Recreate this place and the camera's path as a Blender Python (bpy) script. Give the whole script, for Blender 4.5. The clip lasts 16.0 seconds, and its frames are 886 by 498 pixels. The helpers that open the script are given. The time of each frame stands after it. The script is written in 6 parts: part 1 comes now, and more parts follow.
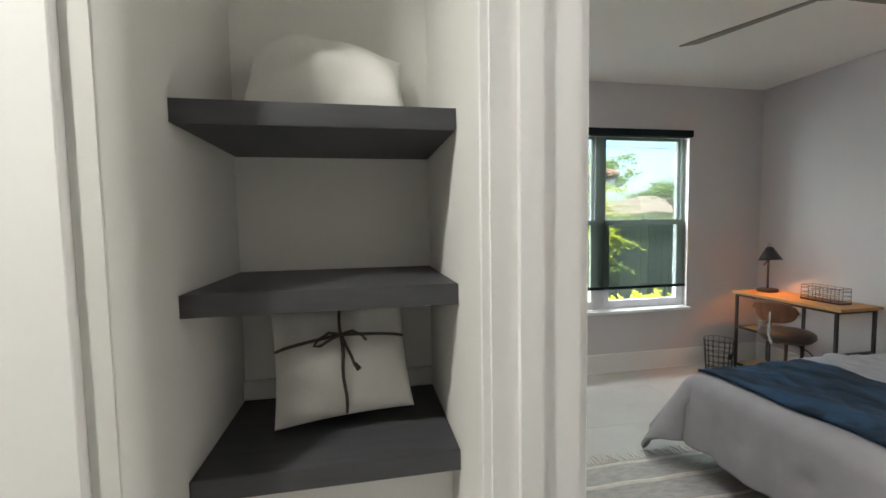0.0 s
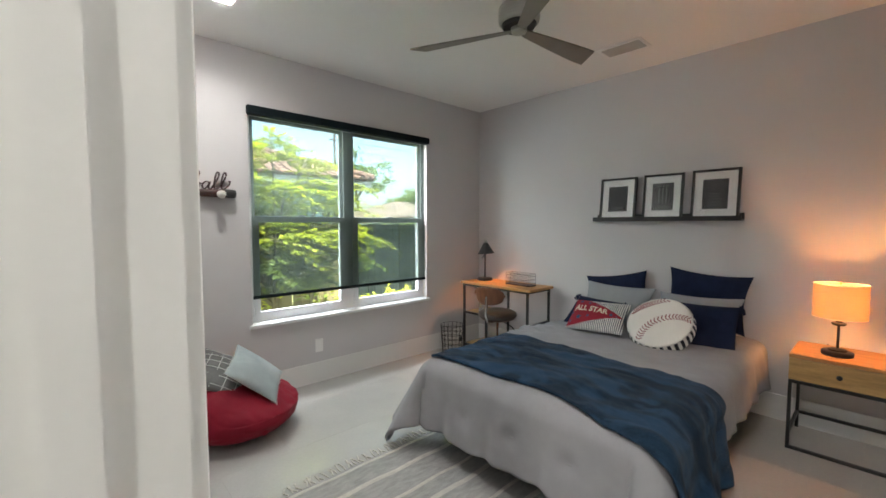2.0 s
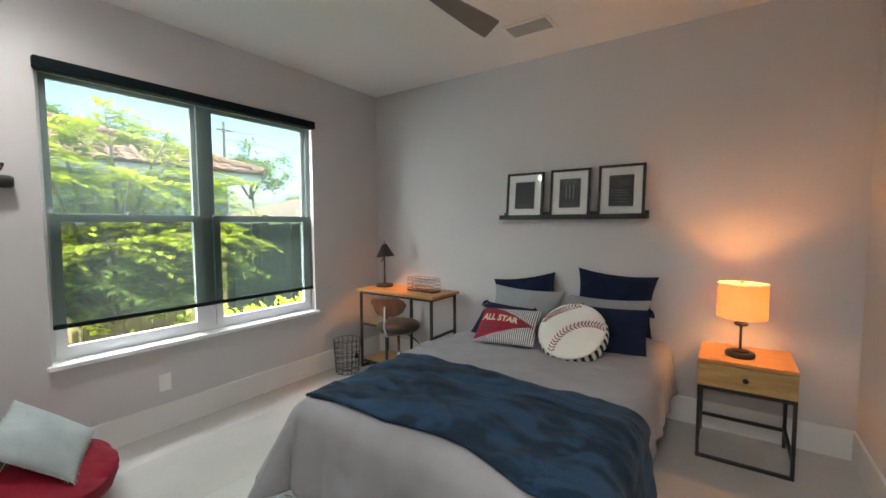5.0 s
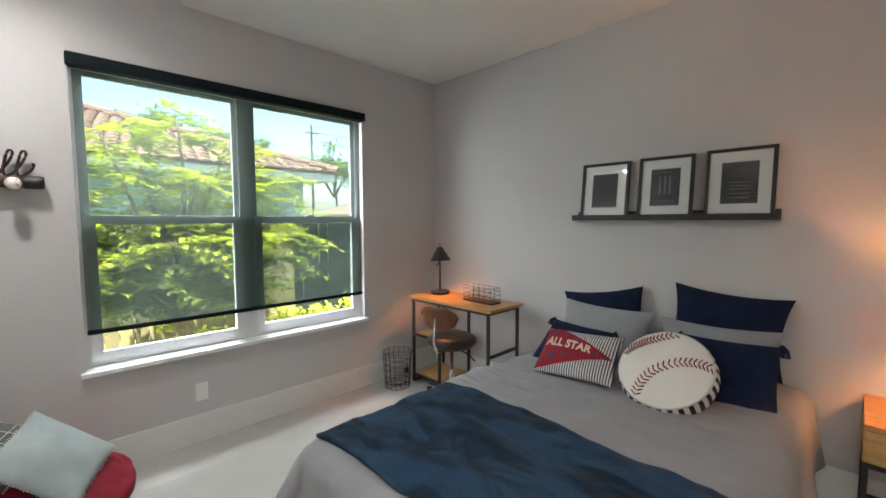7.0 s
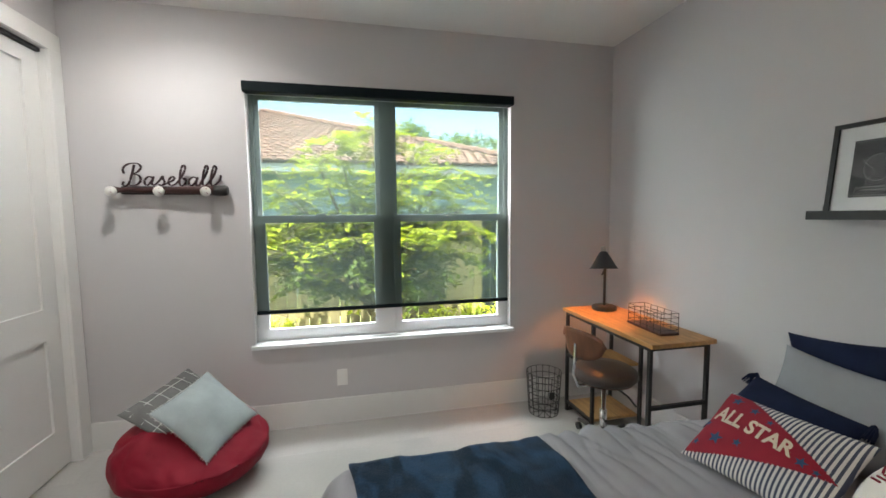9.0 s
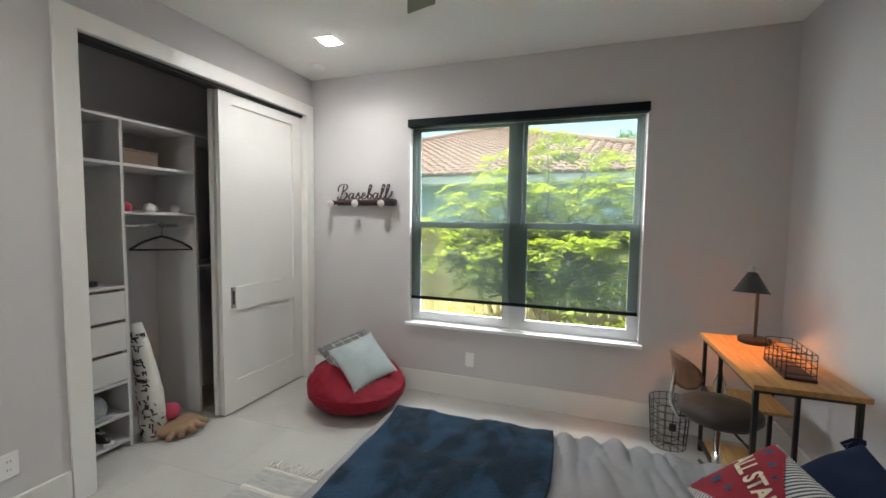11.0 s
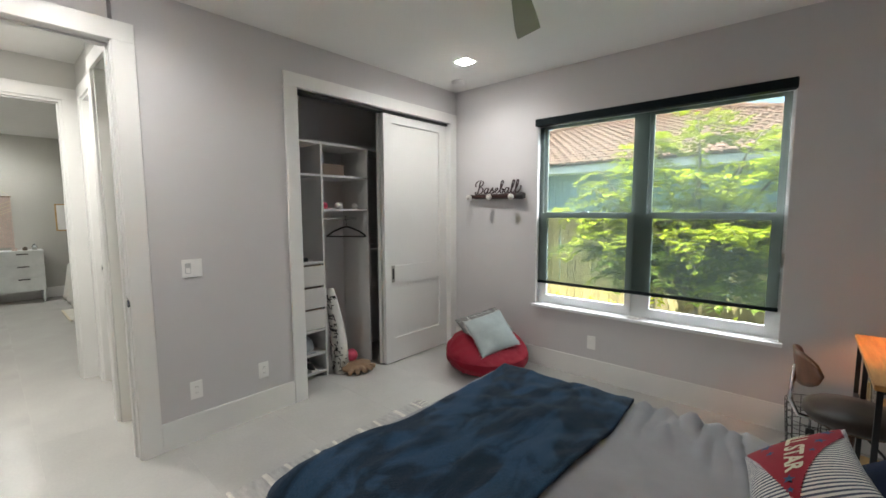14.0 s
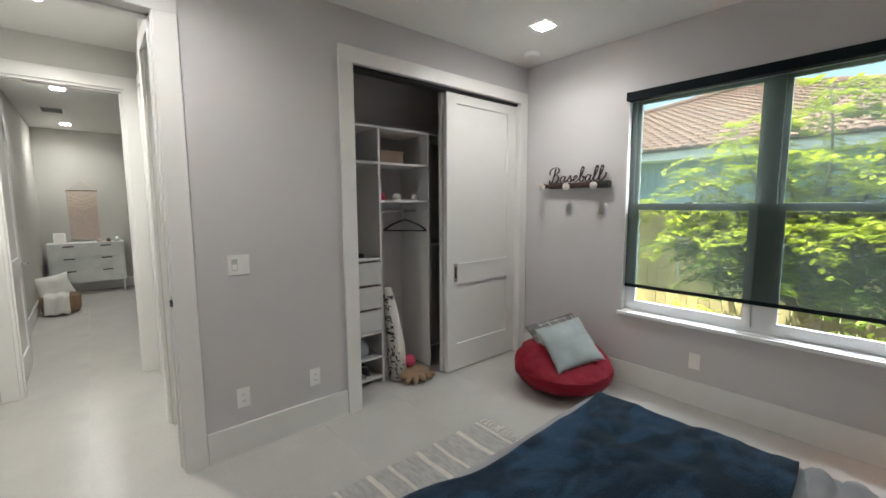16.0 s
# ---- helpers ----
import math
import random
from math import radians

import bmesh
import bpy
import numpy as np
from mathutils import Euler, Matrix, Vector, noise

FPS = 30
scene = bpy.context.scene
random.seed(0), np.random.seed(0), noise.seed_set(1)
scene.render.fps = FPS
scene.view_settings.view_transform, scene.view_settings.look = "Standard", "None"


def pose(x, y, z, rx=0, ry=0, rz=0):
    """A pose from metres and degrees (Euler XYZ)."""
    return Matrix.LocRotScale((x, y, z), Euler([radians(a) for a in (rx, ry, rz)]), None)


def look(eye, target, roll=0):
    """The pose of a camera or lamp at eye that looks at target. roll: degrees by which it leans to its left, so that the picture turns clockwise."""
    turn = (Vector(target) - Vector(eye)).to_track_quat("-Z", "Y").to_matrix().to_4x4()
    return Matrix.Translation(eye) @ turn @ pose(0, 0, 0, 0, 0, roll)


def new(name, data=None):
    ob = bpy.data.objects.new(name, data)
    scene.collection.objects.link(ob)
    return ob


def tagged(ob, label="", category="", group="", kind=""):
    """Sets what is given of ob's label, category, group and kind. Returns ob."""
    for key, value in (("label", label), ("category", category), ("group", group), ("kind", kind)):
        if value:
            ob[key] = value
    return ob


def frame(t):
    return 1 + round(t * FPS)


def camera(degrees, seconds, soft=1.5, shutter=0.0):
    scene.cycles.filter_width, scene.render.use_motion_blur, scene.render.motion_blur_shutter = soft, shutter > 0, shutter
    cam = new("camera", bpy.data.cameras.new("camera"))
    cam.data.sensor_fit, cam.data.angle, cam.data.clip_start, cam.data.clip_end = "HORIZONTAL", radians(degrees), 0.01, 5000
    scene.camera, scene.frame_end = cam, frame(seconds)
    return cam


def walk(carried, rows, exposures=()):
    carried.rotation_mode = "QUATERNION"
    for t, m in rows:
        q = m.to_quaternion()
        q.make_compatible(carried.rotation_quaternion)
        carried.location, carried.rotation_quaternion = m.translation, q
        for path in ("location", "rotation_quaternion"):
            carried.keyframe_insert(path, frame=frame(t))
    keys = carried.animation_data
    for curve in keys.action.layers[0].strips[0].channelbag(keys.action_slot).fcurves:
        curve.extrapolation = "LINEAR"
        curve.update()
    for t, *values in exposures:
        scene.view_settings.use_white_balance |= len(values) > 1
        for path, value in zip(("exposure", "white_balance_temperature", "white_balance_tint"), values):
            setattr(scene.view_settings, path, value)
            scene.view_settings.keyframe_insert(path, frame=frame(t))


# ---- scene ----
cam = camera(94.5, 16.0, 1.6)
PATH = [
    (0, (2.187, 0.936, 1.459), (2.558, 2.897, 1.334), -0.9),
    (0.5, (2.259, 0.975, 1.467), (2.956, 2.845, 1.337), -0.6),
    (1, (2.313, 1.011, 1.464), (3.285, 2.754, 1.331), -0.5),
    (1.5, (2.36, 1.051, 1.461), (3.555, 2.648, 1.323), -0.4),
    (2, (2.425, 1.066, 1.396), (3.779, 2.533, 1.277), -0.0),
    (2.5, (2.45, 1.136, 1.403), (3.938, 2.466, 1.275), -0.2),
    (3, (2.498, 1.203, 1.396), (4.08, 2.42, 1.269), -0.2),
    (3.5, (2.53, 1.289, 1.386), (4.191, 2.396, 1.263), -0.0),
    (3.7, (2.547, 1.314, 1.362), (4.229, 2.39, 1.252), 0.1),
    (5.8, (3.012, 1.344, 1.419), (4.629, 2.514, 1.287), -0.3),
    (6, (3.002, 1.412, 1.411), (4.617, 2.585, 1.284), -0.1),
    (6.5, (3.166, 1.438, 1.415), (4.686, 2.73, 1.278), -0.1),
    (7, (3.351, 1.495, 1.43), (4.749, 2.918, 1.29), -0.2),
    (7.5, (3.563, 1.552, 1.445), (4.769, 3.141, 1.297), -0.2),
    (8, (3.741, 1.603, 1.438), (4.749, 3.324, 1.29), -0.3),
    (8.5, (3.947, 1.61, 1.45), (4.682, 3.463, 1.291), -0.4),
    (9, (4.126, 1.551, 1.458), (4.568, 3.495, 1.293), -0.5),
    (9.5, (4.284, 1.452, 1.509), (4.455, 3.435, 1.317), -0.4),
    (10, (4.579, 1.368, 1.461), (4.409, 3.354, 1.3), -0.4),
    (10.2, (4.667, 1.344, 1.423), (4.389, 3.32, 1.289), -0.0),
    (12.3, (5.236, 1.029, 1.554), (4.128, 2.683, 1.36), -0.3),
    (12.5, (5.265, 1.004, 1.549), (4.118, 2.632, 1.356), -0.4),
    (13, (5.343, 0.966, 1.538), (4.11, 2.53, 1.351), -0.3),
    (13.5, (5.387, 0.946, 1.521), (4.105, 2.47, 1.335), -0.3),
    (14, (5.4, 0.962, 1.489), (4.08, 2.452, 1.3), -0.2),
    (14.5, (5.363, 0.995, 1.448), (4.013, 2.458, 1.256), -0.2),
    (15, (5.286, 1.048, 1.426), (3.898, 2.475, 1.229), -0.2),
    (15.5, (5.16, 1.108, 1.44), (3.724, 2.485, 1.231), -0.1),
    (16, (5.035, 1.205, 1.467), (3.527, 2.5, 1.25), -0.3),
]
EXPOSURES = [(0, 3.42), (0.8, 3.6), (1.5, 3.6), (2.5, 3.47), (6, 3.55), (9.5, 3.57), (12.5, 3.48), (14.5, 3.45), (16, 3.32)]
walk(cam, [(t, look(eye, target, roll)) for t, eye, target, roll in PATH], EXPOSURES)

# ---------- world and sun ----------
SUN_ELEV, SUN_AZ = radians(70), radians(200)
world = bpy.data.worlds.new("world")
scene.world = world
world.use_nodes = True
wn, wl = world.node_tree.nodes, world.node_tree.links
sky = wn.new("ShaderNodeTexSky")
sky.sky_type = "NISHITA"
sky.sun_disc = False
sky.sun_elevation, sky.sun_rotation = SUN_ELEV, SUN_AZ
sky.air_density, sky.dust_density = 1.0, 3.0
wn["Background"].inputs[1].default_value = 0.15
wl.new(sky.outputs[0], wn["Background"].inputs[0])
sun_data = bpy.data.lights.new("sun", "SUN")
sun_data.energy, sun_data.angle, sun_data.color = 4.6, radians(0.5), (1.0, 0.95, 0.88)
sun = new("sun", sun_data)
sun_dir = Vector((math.sin(SUN_AZ) * math.cos(SUN_ELEV), math.cos(SUN_AZ) * math.cos(SUN_ELEV), math.sin(SUN_ELEV)))
sun.matrix_world = sun_dir.to_track_quat("Z", "Y").to_matrix().to_4x4()
LED = 0.9


def lamp(name, kind, at, energy, color, size=0.1, down=True):
    d = bpy.data.lights.new(name, kind)
    d.energy, d.color = energy, color
    if kind == "AREA":
        d.shape, d.size = "DISK", size
        d.spread = radians(150)
    else:
        d.shadow_soft_size = size
    ob = new(name, d)
    ob.location = at
    return ob


lamp("bedroom_led_and_fill", "AREA", (3.165, 3.77, 2.722), LED, (0.96, 0.97, 0.94), 0.11)
# Unseen second lamp, added to brighten the bedroom.
lamp("bedroom_led_and_fill", "AREA", (3.165, 1.35, 2.722), LED, (0.96, 0.97, 0.94), 0.11)
lamp("hall_led", "AREA", (1.45, 1.02, 2.722), LED * 2.25, (0.98, 0.98, 0.92), 0.11)
lamp("far_led", "AREA", (-1.16, 1.04, 2.722), LED * 1.3, (0.96, 0.98, 0.94), 0.11)
lamp("far_led", "AREA", (-3.7, 1.02, 2.722), LED * 1.3, (0.96, 0.98, 0.94), 0.11)
lamp("bedside_bulb", "POINT", (5.86, 1.24, 0.93), 1.2, (1.0, 0.37, 0.11), 0.03)
# Two area lamps outside, out of view, added to stand in for sky light.
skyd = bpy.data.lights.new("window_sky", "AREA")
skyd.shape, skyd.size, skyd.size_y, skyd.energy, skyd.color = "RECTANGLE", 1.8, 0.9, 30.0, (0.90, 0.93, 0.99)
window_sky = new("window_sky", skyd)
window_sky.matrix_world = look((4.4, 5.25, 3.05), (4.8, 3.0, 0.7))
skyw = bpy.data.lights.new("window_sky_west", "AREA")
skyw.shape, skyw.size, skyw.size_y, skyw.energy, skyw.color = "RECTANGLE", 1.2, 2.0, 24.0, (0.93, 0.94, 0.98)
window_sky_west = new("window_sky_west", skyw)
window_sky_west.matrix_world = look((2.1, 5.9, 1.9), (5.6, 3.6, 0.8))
lamp("desk_bulb", "POINT", (5.85, 4.075, 1.168), 1.4, (1.0, 0.33, 0.08), 0.015)


# ---------- materials ----------
def surf(name, col, rough=0.6, var=0.08, scale=6.0, bump=0.15, bscale=180.0, metal=0.0, stretch=(1, 1, 1), sheen=0.0, spec=0.5, dist=0.002, island=0.0, objr=0.0, emit=None, trans=0.0, tight=0.2):
    m = bpy.data.materials.new(name)
    m.use_nodes = True
    n, l = m.node_tree.nodes, m.node_tree.links
    b = n["Principled BSDF"]
    tc = n.new("ShaderNodeTexCoord")
    mp = n.new("ShaderNodeMapping")
    mp.inputs["Scale"].default_value = stretch
    l.new(tc.outputs["Object"], mp.inputs[0])
    big = n.new("ShaderNodeTexNoise")
    big.inputs["Scale"].default_value, big.inputs["Detail"].default_value = scale, 4
    l.new(mp.outputs[0], big.inputs["Vector"])
    ramp = n.new("ShaderNodeMapRange")
    ramp.inputs[1].default_value, ramp.inputs[2].default_value = 0.5 - tight, 0.5 + tight
    ramp.inputs[3].default_value, ramp.inputs[4].default_value = 1 - var, 1 + var
    l.new(big.outputs["Fac"], ramp.inputs[0])
    fine = n.new("ShaderNodeTexNoise")
    fine.inputs["Scale"].default_value, fine.inputs["Detail"].default_value = bscale, 3
    l.new(mp.outputs[0], fine.inputs["Vector"])
    fr = n.new("ShaderNodeMapRange")
    fr.inputs[1].default_value, fr.inputs[2].default_value = 0.3, 0.7
    fr.inputs[3].default_value, fr.inputs[4].default_value = 1 - var * 0.5, 1 + var * 0.5
    l.new(fine.outputs["Fac"], fr.inputs[0])
    mul = n.new("ShaderNodeMath")
    mul.operation = "MULTIPLY"
    l.new(ramp.outputs[0], mul.inputs[0])
    l.new(fr.outputs[0], mul.inputs[1])
    last = mul.outputs[0]
    for amount, node, sock in ((objr, "ShaderNodeObjectInfo", "Random"), (island, "ShaderNodeNewGeometry", "Random Per Island")):
        if amount:
            o = n.new(node)
            r2 = n.new("ShaderNodeMapRange")
            r2.inputs[3].default_value, r2.inputs[4].default_value = 1 - amount, 1 + amount
            l.new(o.outputs[sock], r2.inputs[0])
            m2 = n.new("ShaderNodeMath")
            m2.operation = "MULTIPLY"
            l.new(last, m2.inputs[0])
            l.new(r2.outputs[0], m2.inputs[1])
            last = m2.outputs[0]
    vm = n.new("ShaderNodeVectorMath")
    vm.operation = "SCALE"
    vm.inputs[0].default_value = col
    l.new(last, vm.inputs["Scale"])
    l.new(vm.outputs[0], b.inputs["Base Color"])
    b.inputs["Roughness"].default_value = rough
    b.inputs["Metallic"].default_value = metal
    b.inputs["Specular IOR Level"].default_value = spec
    if sheen:
        b.inputs["Sheen Weight"].default_value = sheen
        b.inputs["Sheen Roughness"].default_value = 0.4
    if trans:
        b.inputs["Transmission Weight"].default_value = trans
    if emit:
        b.inputs["Emission Color"].default_value = (*emit[:3], 1)
        b.inputs["Emission Strength"].default_value = emit[3]
    if bump:
        bp = n.new("ShaderNodeBump")
        bp.inputs["Strength"].default_value, bp.inputs["Distance"].default_value = bump, dist
        l.new(fine.outputs["Fac"], bp.inputs["Height"])
        l.new(bp.outputs[0], b.inputs["Normal"])
    return m


def striped(name, a, c, period, axis=0, duty=0.5, rough=0.85):
    m = surf(name, a, rough, 0.05, bscale=400)
    n, l = m.node_tree.nodes, m.node_tree.links
    b = n["Principled BSDF"]
    src = b.inputs["Base Color"].links[0].from_socket
    tc = n.new("ShaderNodeTexCoord")
    sep = n.new("ShaderNodeSeparateXYZ")
    l.new(tc.outputs["Object"], sep.inputs[0])
    d = n.new("ShaderNodeMath")
    d.operation = "MODULO"
    add = n.new("ShaderNodeMath")
    add.inputs[1].default_value = 50 * period
    l.new(sep.outputs[axis], add.inputs[0])
    l.new(add.outputs[0], d.inputs[0])
    d.inputs[1].default_value = period
    g = n.new("ShaderNodeMath")
    g.operation = "GREATER_THAN"
    l.new(d.outputs[0], g.inputs[0])
    g.inputs[1].default_value = period * duty
    mx = n.new("ShaderNodeMix")
    mx.data_type = "RGBA"
    l.new(g.outputs[0], mx.inputs["Factor"])
    l.new(src, mx.inputs["A"])
    mx.inputs["B"].default_value = (*c, 1)
    l.new(mx.outputs["Result"], b.inputs["Base Color"])
    return m


def glow(name, col, strength):
    m = bpy.data.materials.new(name)
    m.use_nodes = True
    b = m.node_tree.nodes["Principled BSDF"]
    b.inputs["Base Color"].default_value = (*col, 1)
    b.inputs["Emission Color"].default_value = (*col, 1)
    b.inputs["Emission Strength"].default_value = strength
    return m


WALL = surf("wall paint", (0.60, 0.58, 0.585), 0.75, 0.02, 1.2, 0.25, 260, spec=0.25, dist=0.0006)
WALL_HALL = surf("hall wall paint", (0.60, 0.59, 0.56), 0.75, 0.02, 1.2, 0.25, 260, spec=0.25, dist=0.0006)
CEIL = surf("ceiling paint", (0.84, 0.83, 0.81), 0.85, 0.02, 1.0, 0.3, 160, spec=0.2, dist=0.001)
TRIM = surf("white trim paint", (0.78, 0.77, 0.75), 0.35, 0.015, 3, 0.08, 90, dist=0.0005)
DOORP = surf("white door paint", (0.74, 0.73, 0.71), 0.32, 0.015, 3, 0.08, 90, dist=0.0005)
TILE = surf("porcelain tile", (0.48, 0.465, 0.44), 0.25, 0.05, 2.5, 0.06, 60, objr=0.012, dist=0.0006)
GROUT = surf("grout", (0.465, 0.45, 0.425), 0.9, 0.08, 20)
SHELF = surf("charcoal laminate", (0.052, 0.052, 0.057), 0.45, 0.15, 9, 0.1, 200, stretch=(1, 6, 6))
MELAM = surf("white melamine", (0.62, 0.61, 0.60), 0.4, 0.02)
VINYL = surf("white vinyl frame", (0.80, 0.82, 0.82), 0.35, 0.02)
BLACKM = surf("black powder-coated steel", (0.015, 0.014, 0.014), 0.45, 0.1, 30, 0.2, 400, spec=0.5)
CHROME = surf("chrome", (0.8, 0.8, 0.8), 0.12, 0.02, bump=0, metal=1)
NICKEL = surf("brushed nickel", (0.42, 0.41, 0.38), 0.32, 0.06, 12, 0.1, 300, metal=1, stretch=(1, 1, 8))
BLADE = surf("grey fan blade", (0.20, 0.19, 0.165), 0.45, 0.05, 8)
BRASS = surf("aged brass", (0.35, 0.25, 0.10), 0.35, 0.1, 20, metal=1)
OAK = surf("oak top", (0.46, 0.24, 0.085), 0.45, 0.22, 5, 0.2, 60, stretch=(9, 1, 9), dist=0.001)
OAKF = surf("oak front", (0.44, 0.27, 0.10), 0.5, 0.22, 5, 0.2, 60, stretch=(9, 1, 9), dist=0.001)
OAKD = surf("dark oak rail", (0.16, 0.10, 0.05), 0.5, 0.15, 8, 0.2, 60, stretch=(9, 1, 9))
WALNUT = surf("walnut veneer", (0.15, 0.058, 0.026), 0.3, 0.2, 6, 0.1, 60, stretch=(1, 6, 1))
LEATHER = surf("dark leather", (0.045, 0.032, 0.026), 0.4, 0.12, 10, 0.3, 220)
COMF = surf("grey comforter", (0.330, 0.323, 0.336), 0.95, 0.06, 7, 0.5, 420, spec=0.15, dist=0.001)
SHEETG = surf("light grey pillowcase", (0.29, 0.30, 0.315), 0.95, 0.05, 9, 0.5, 420, spec=0.15, dist=0.001)
NAVY = surf("navy cotton", (0.012, 0.018, 0.045), 0.95, 0.15, 14, 0.6, 380, spec=0.15, dist=0.0015)
# The brushed nap's sheen is put into the colour as light and dark patches.
PLUSH = surf("navy plush", (0.0145, 0.039, 0.076), 0.85, 0.46, 3.6, 0.9, 150, sheen=0.07, spec=0.2, tight=0.075, dist=0.004, stretch=(1.6, 0.8, 1.0))
PLUSH.node_tree.nodes["Noise Texture"].inputs["Distortion"].default_value = 1.3
PLUSH.node_tree.nodes["Noise Texture"].inputs["Detail"].default_value = 6
RED = surf("red bean bag cloth", (0.23, 0.004, 0.018), 0.72, 0.08, 6, 0.3, 300, sheen=0.03, spec=0.3)
REDC = surf("red felt", (0.27, 0.010, 0.025), 0.9, 0.08, 12, 0.5, 420)
CREAM = surf("cream letters", (0.68, 0.60, 0.46), 0.9, 0.05)
STARB = surf("blue felt", (0.03, 0.07, 0.15), 0.9, 0.08)
BALLW = surf("white plush", (0.78, 0.74, 0.68), 0.9, 0.03, 9, 0.5, 300, sheen=0.3)
STITCH = surf("red stitch", (0.24, 0.006, 0.022), 0.8, 0.05)
TICK = striped("ticking stripe", (0.66, 0.64, 0.60), (0.06, 0.07, 0.11), 0.0135, 0, 0.52)
TICKB = striped("ball side stripe", (0.6, 0.58, 0.54), (0.02, 0.02, 0.03), 0.03, 0, 0.45)
TURQ = surf("pale blue-grey linen", (0.34, 0.38, 0.385), 0.9, 0.10, 9, 0.9, 260, dist=0.001)
PLAID = surf("charcoal wool", (0.155, 0.15, 0.145), 0.95, 0.12, 14, 0.6, 300)
WHITEL = surf("white yarn", (0.65, 0.65, 0.62), 0.95, 0.05)
LINEN = surf("white linen", (0.70, 0.69, 0.65), 0.9, 0.04, 10, 0.7, 240, dist=0.001)
CORD = surf("taupe cord", (0.07, 0.055, 0.045), 0.9, 0.1, 40)
SHADE = None
PAPER = surf("white mat board", (0.88, 0.87, 0.85), 0.8, 0.01)
PRINT = surf("charcoal print", (0.055, 0.055, 0.058), 0.7, 0.35, 22, 0.0)
PRINTL = surf("grey print lines", (0.27, 0.27, 0.27), 0.8, 0.1)
PLASTIC = surf("white plastic plate", (0.86, 0.85, 0.83), 0.35, 0.01)
DARKP = surf("dark plastic", (0.03, 0.03, 0.03), 0.4, 0.05)
RUG = surf("grey woven rug", (0.40, 0.385, 0.37), 0.95, 0.16, 14, 0.9, 120, stretch=(1, 3, 1), dist=0.003)
RUGL = surf("cream rug stripe", (0.62, 0.59, 0.53), 0.95, 0.08, 20, 0.9, 120, dist=0.003)
DARKWOOD = surf("dark stained wood", (0.045, 0.014, 0.012), 0.4, 0.25, 8, 0.2, 60, stretch=(1, 5, 5))
GLASSB = surf("clear plastic bottle", (0.9, 0.95, 0.95), 0.05, 0.0, bump=0, trans=0.9)
BLIND = bpy.data.materials.new("solar screen")
BLIND.use_nodes = True
_n, _l = BLIND.node_tree.nodes, BLIND.node_tree.links
_n.remove(_n["Principled BSDF"])
_t, _d, _m = _n.new("ShaderNodeBsdfTransparent"), _n.new("ShaderNodeBsdfTranslucent"), _n.new("ShaderNodeMixShader")
_t.inputs[0].default_value = (0.38, 0.43, 0.41, 1)
_d.inputs[0].default_value = (0.052, 0.066, 0.058, 1)
_m.inputs[0].default_value = 0.36
_l.new(_d.outputs[0], _m.inputs[2])
_l.new(_t.outputs[0], _m.inputs[1])
_l.new(_m.outputs[0], _n["Material Output"].inputs[0])
BLINDS = surf("blind hardware", (0.006, 0.011, 0.014), 0.7, 0.05, spec=0.15)
PANE = bpy.data.materials.new("window glass")
PANE.use_nodes = True
_n, _l = PANE.node_tree.nodes, PANE.node_tree.links
_n.remove(_n["Principled BSDF"])
_t, _d, _m, _f = _n.new("ShaderNodeBsdfTransparent"), _n.new("ShaderNodeBsdfGlossy"), _n.new("ShaderNodeMixShader"), _n.new("ShaderNodeFresnel")
_t.inputs[0].default_value = (0.93, 0.96, 0.95, 1)
_d.inputs[1].default_value = 0.02
_f.inputs[0].default_value = 1.45
_l.new(_f.outputs[0], _m.inputs[0])
_l.new(_t.outputs[0], _m.inputs[1])
_l.new(_d.outputs[0], _m.inputs[2])
_l.new(_m.outputs[0], _n["Material Output"].inputs[0])
PICGLASS = PANE.copy()
PICGLASS.name = "picture glazing"
PICGLASS.node_tree.nodes["Transparent BSDF"].inputs[0].default_value = (0.99, 0.99, 0.99, 1)
SHADE = bpy.data.materials.new("linen lampshade")
SHADE.use_nodes = True
_n, _l = SHADE.node_tree.nodes, SHADE.node_tree.links
_n.remove(_n["Principled BSDF"])
_t, _d, _m = _n.new("ShaderNodeBsdfTranslucent"), _n.new("ShaderNodeBsdfDiffuse"), _n.new("ShaderNodeMixShader")
_t.inputs[0].default_value = (0.13, 0.075, 0.030, 1)
_d.inputs[0].default_value = (0.75, 0.66, 0.52, 1)
_m.inputs[0].default_value = 0.45
_l.new(_t.outputs[0], _m.inputs[1])
_l.new(_d.outputs[0], _m.inputs[2])
_l.new(_m.outputs[0], _n["Material Output"].inputs[0])
LEDM = glow("led lens", (1.0, 0.97, 0.93), 12.0)


def leafy(name, col, back):
    m = surf(name, col, 0.5, 0.2, 3, 0.0, 50, island=0.45)
    n, l = m.node_tree.nodes, m.node_tree.links
    t, x = n.new("ShaderNodeBsdfTranslucent"), n.new("ShaderNodeMixShader")
    t.inputs[0].default_value = (*back, 1)
    x.inputs[0].default_value = 0.45
    l.new(n["Principled BSDF"].outputs[0], x.inputs[1])
    l.new(t.outputs[0], x.inputs[2])
    l.new(x.outputs[0], n["Material Output"].inputs[0])
    return m


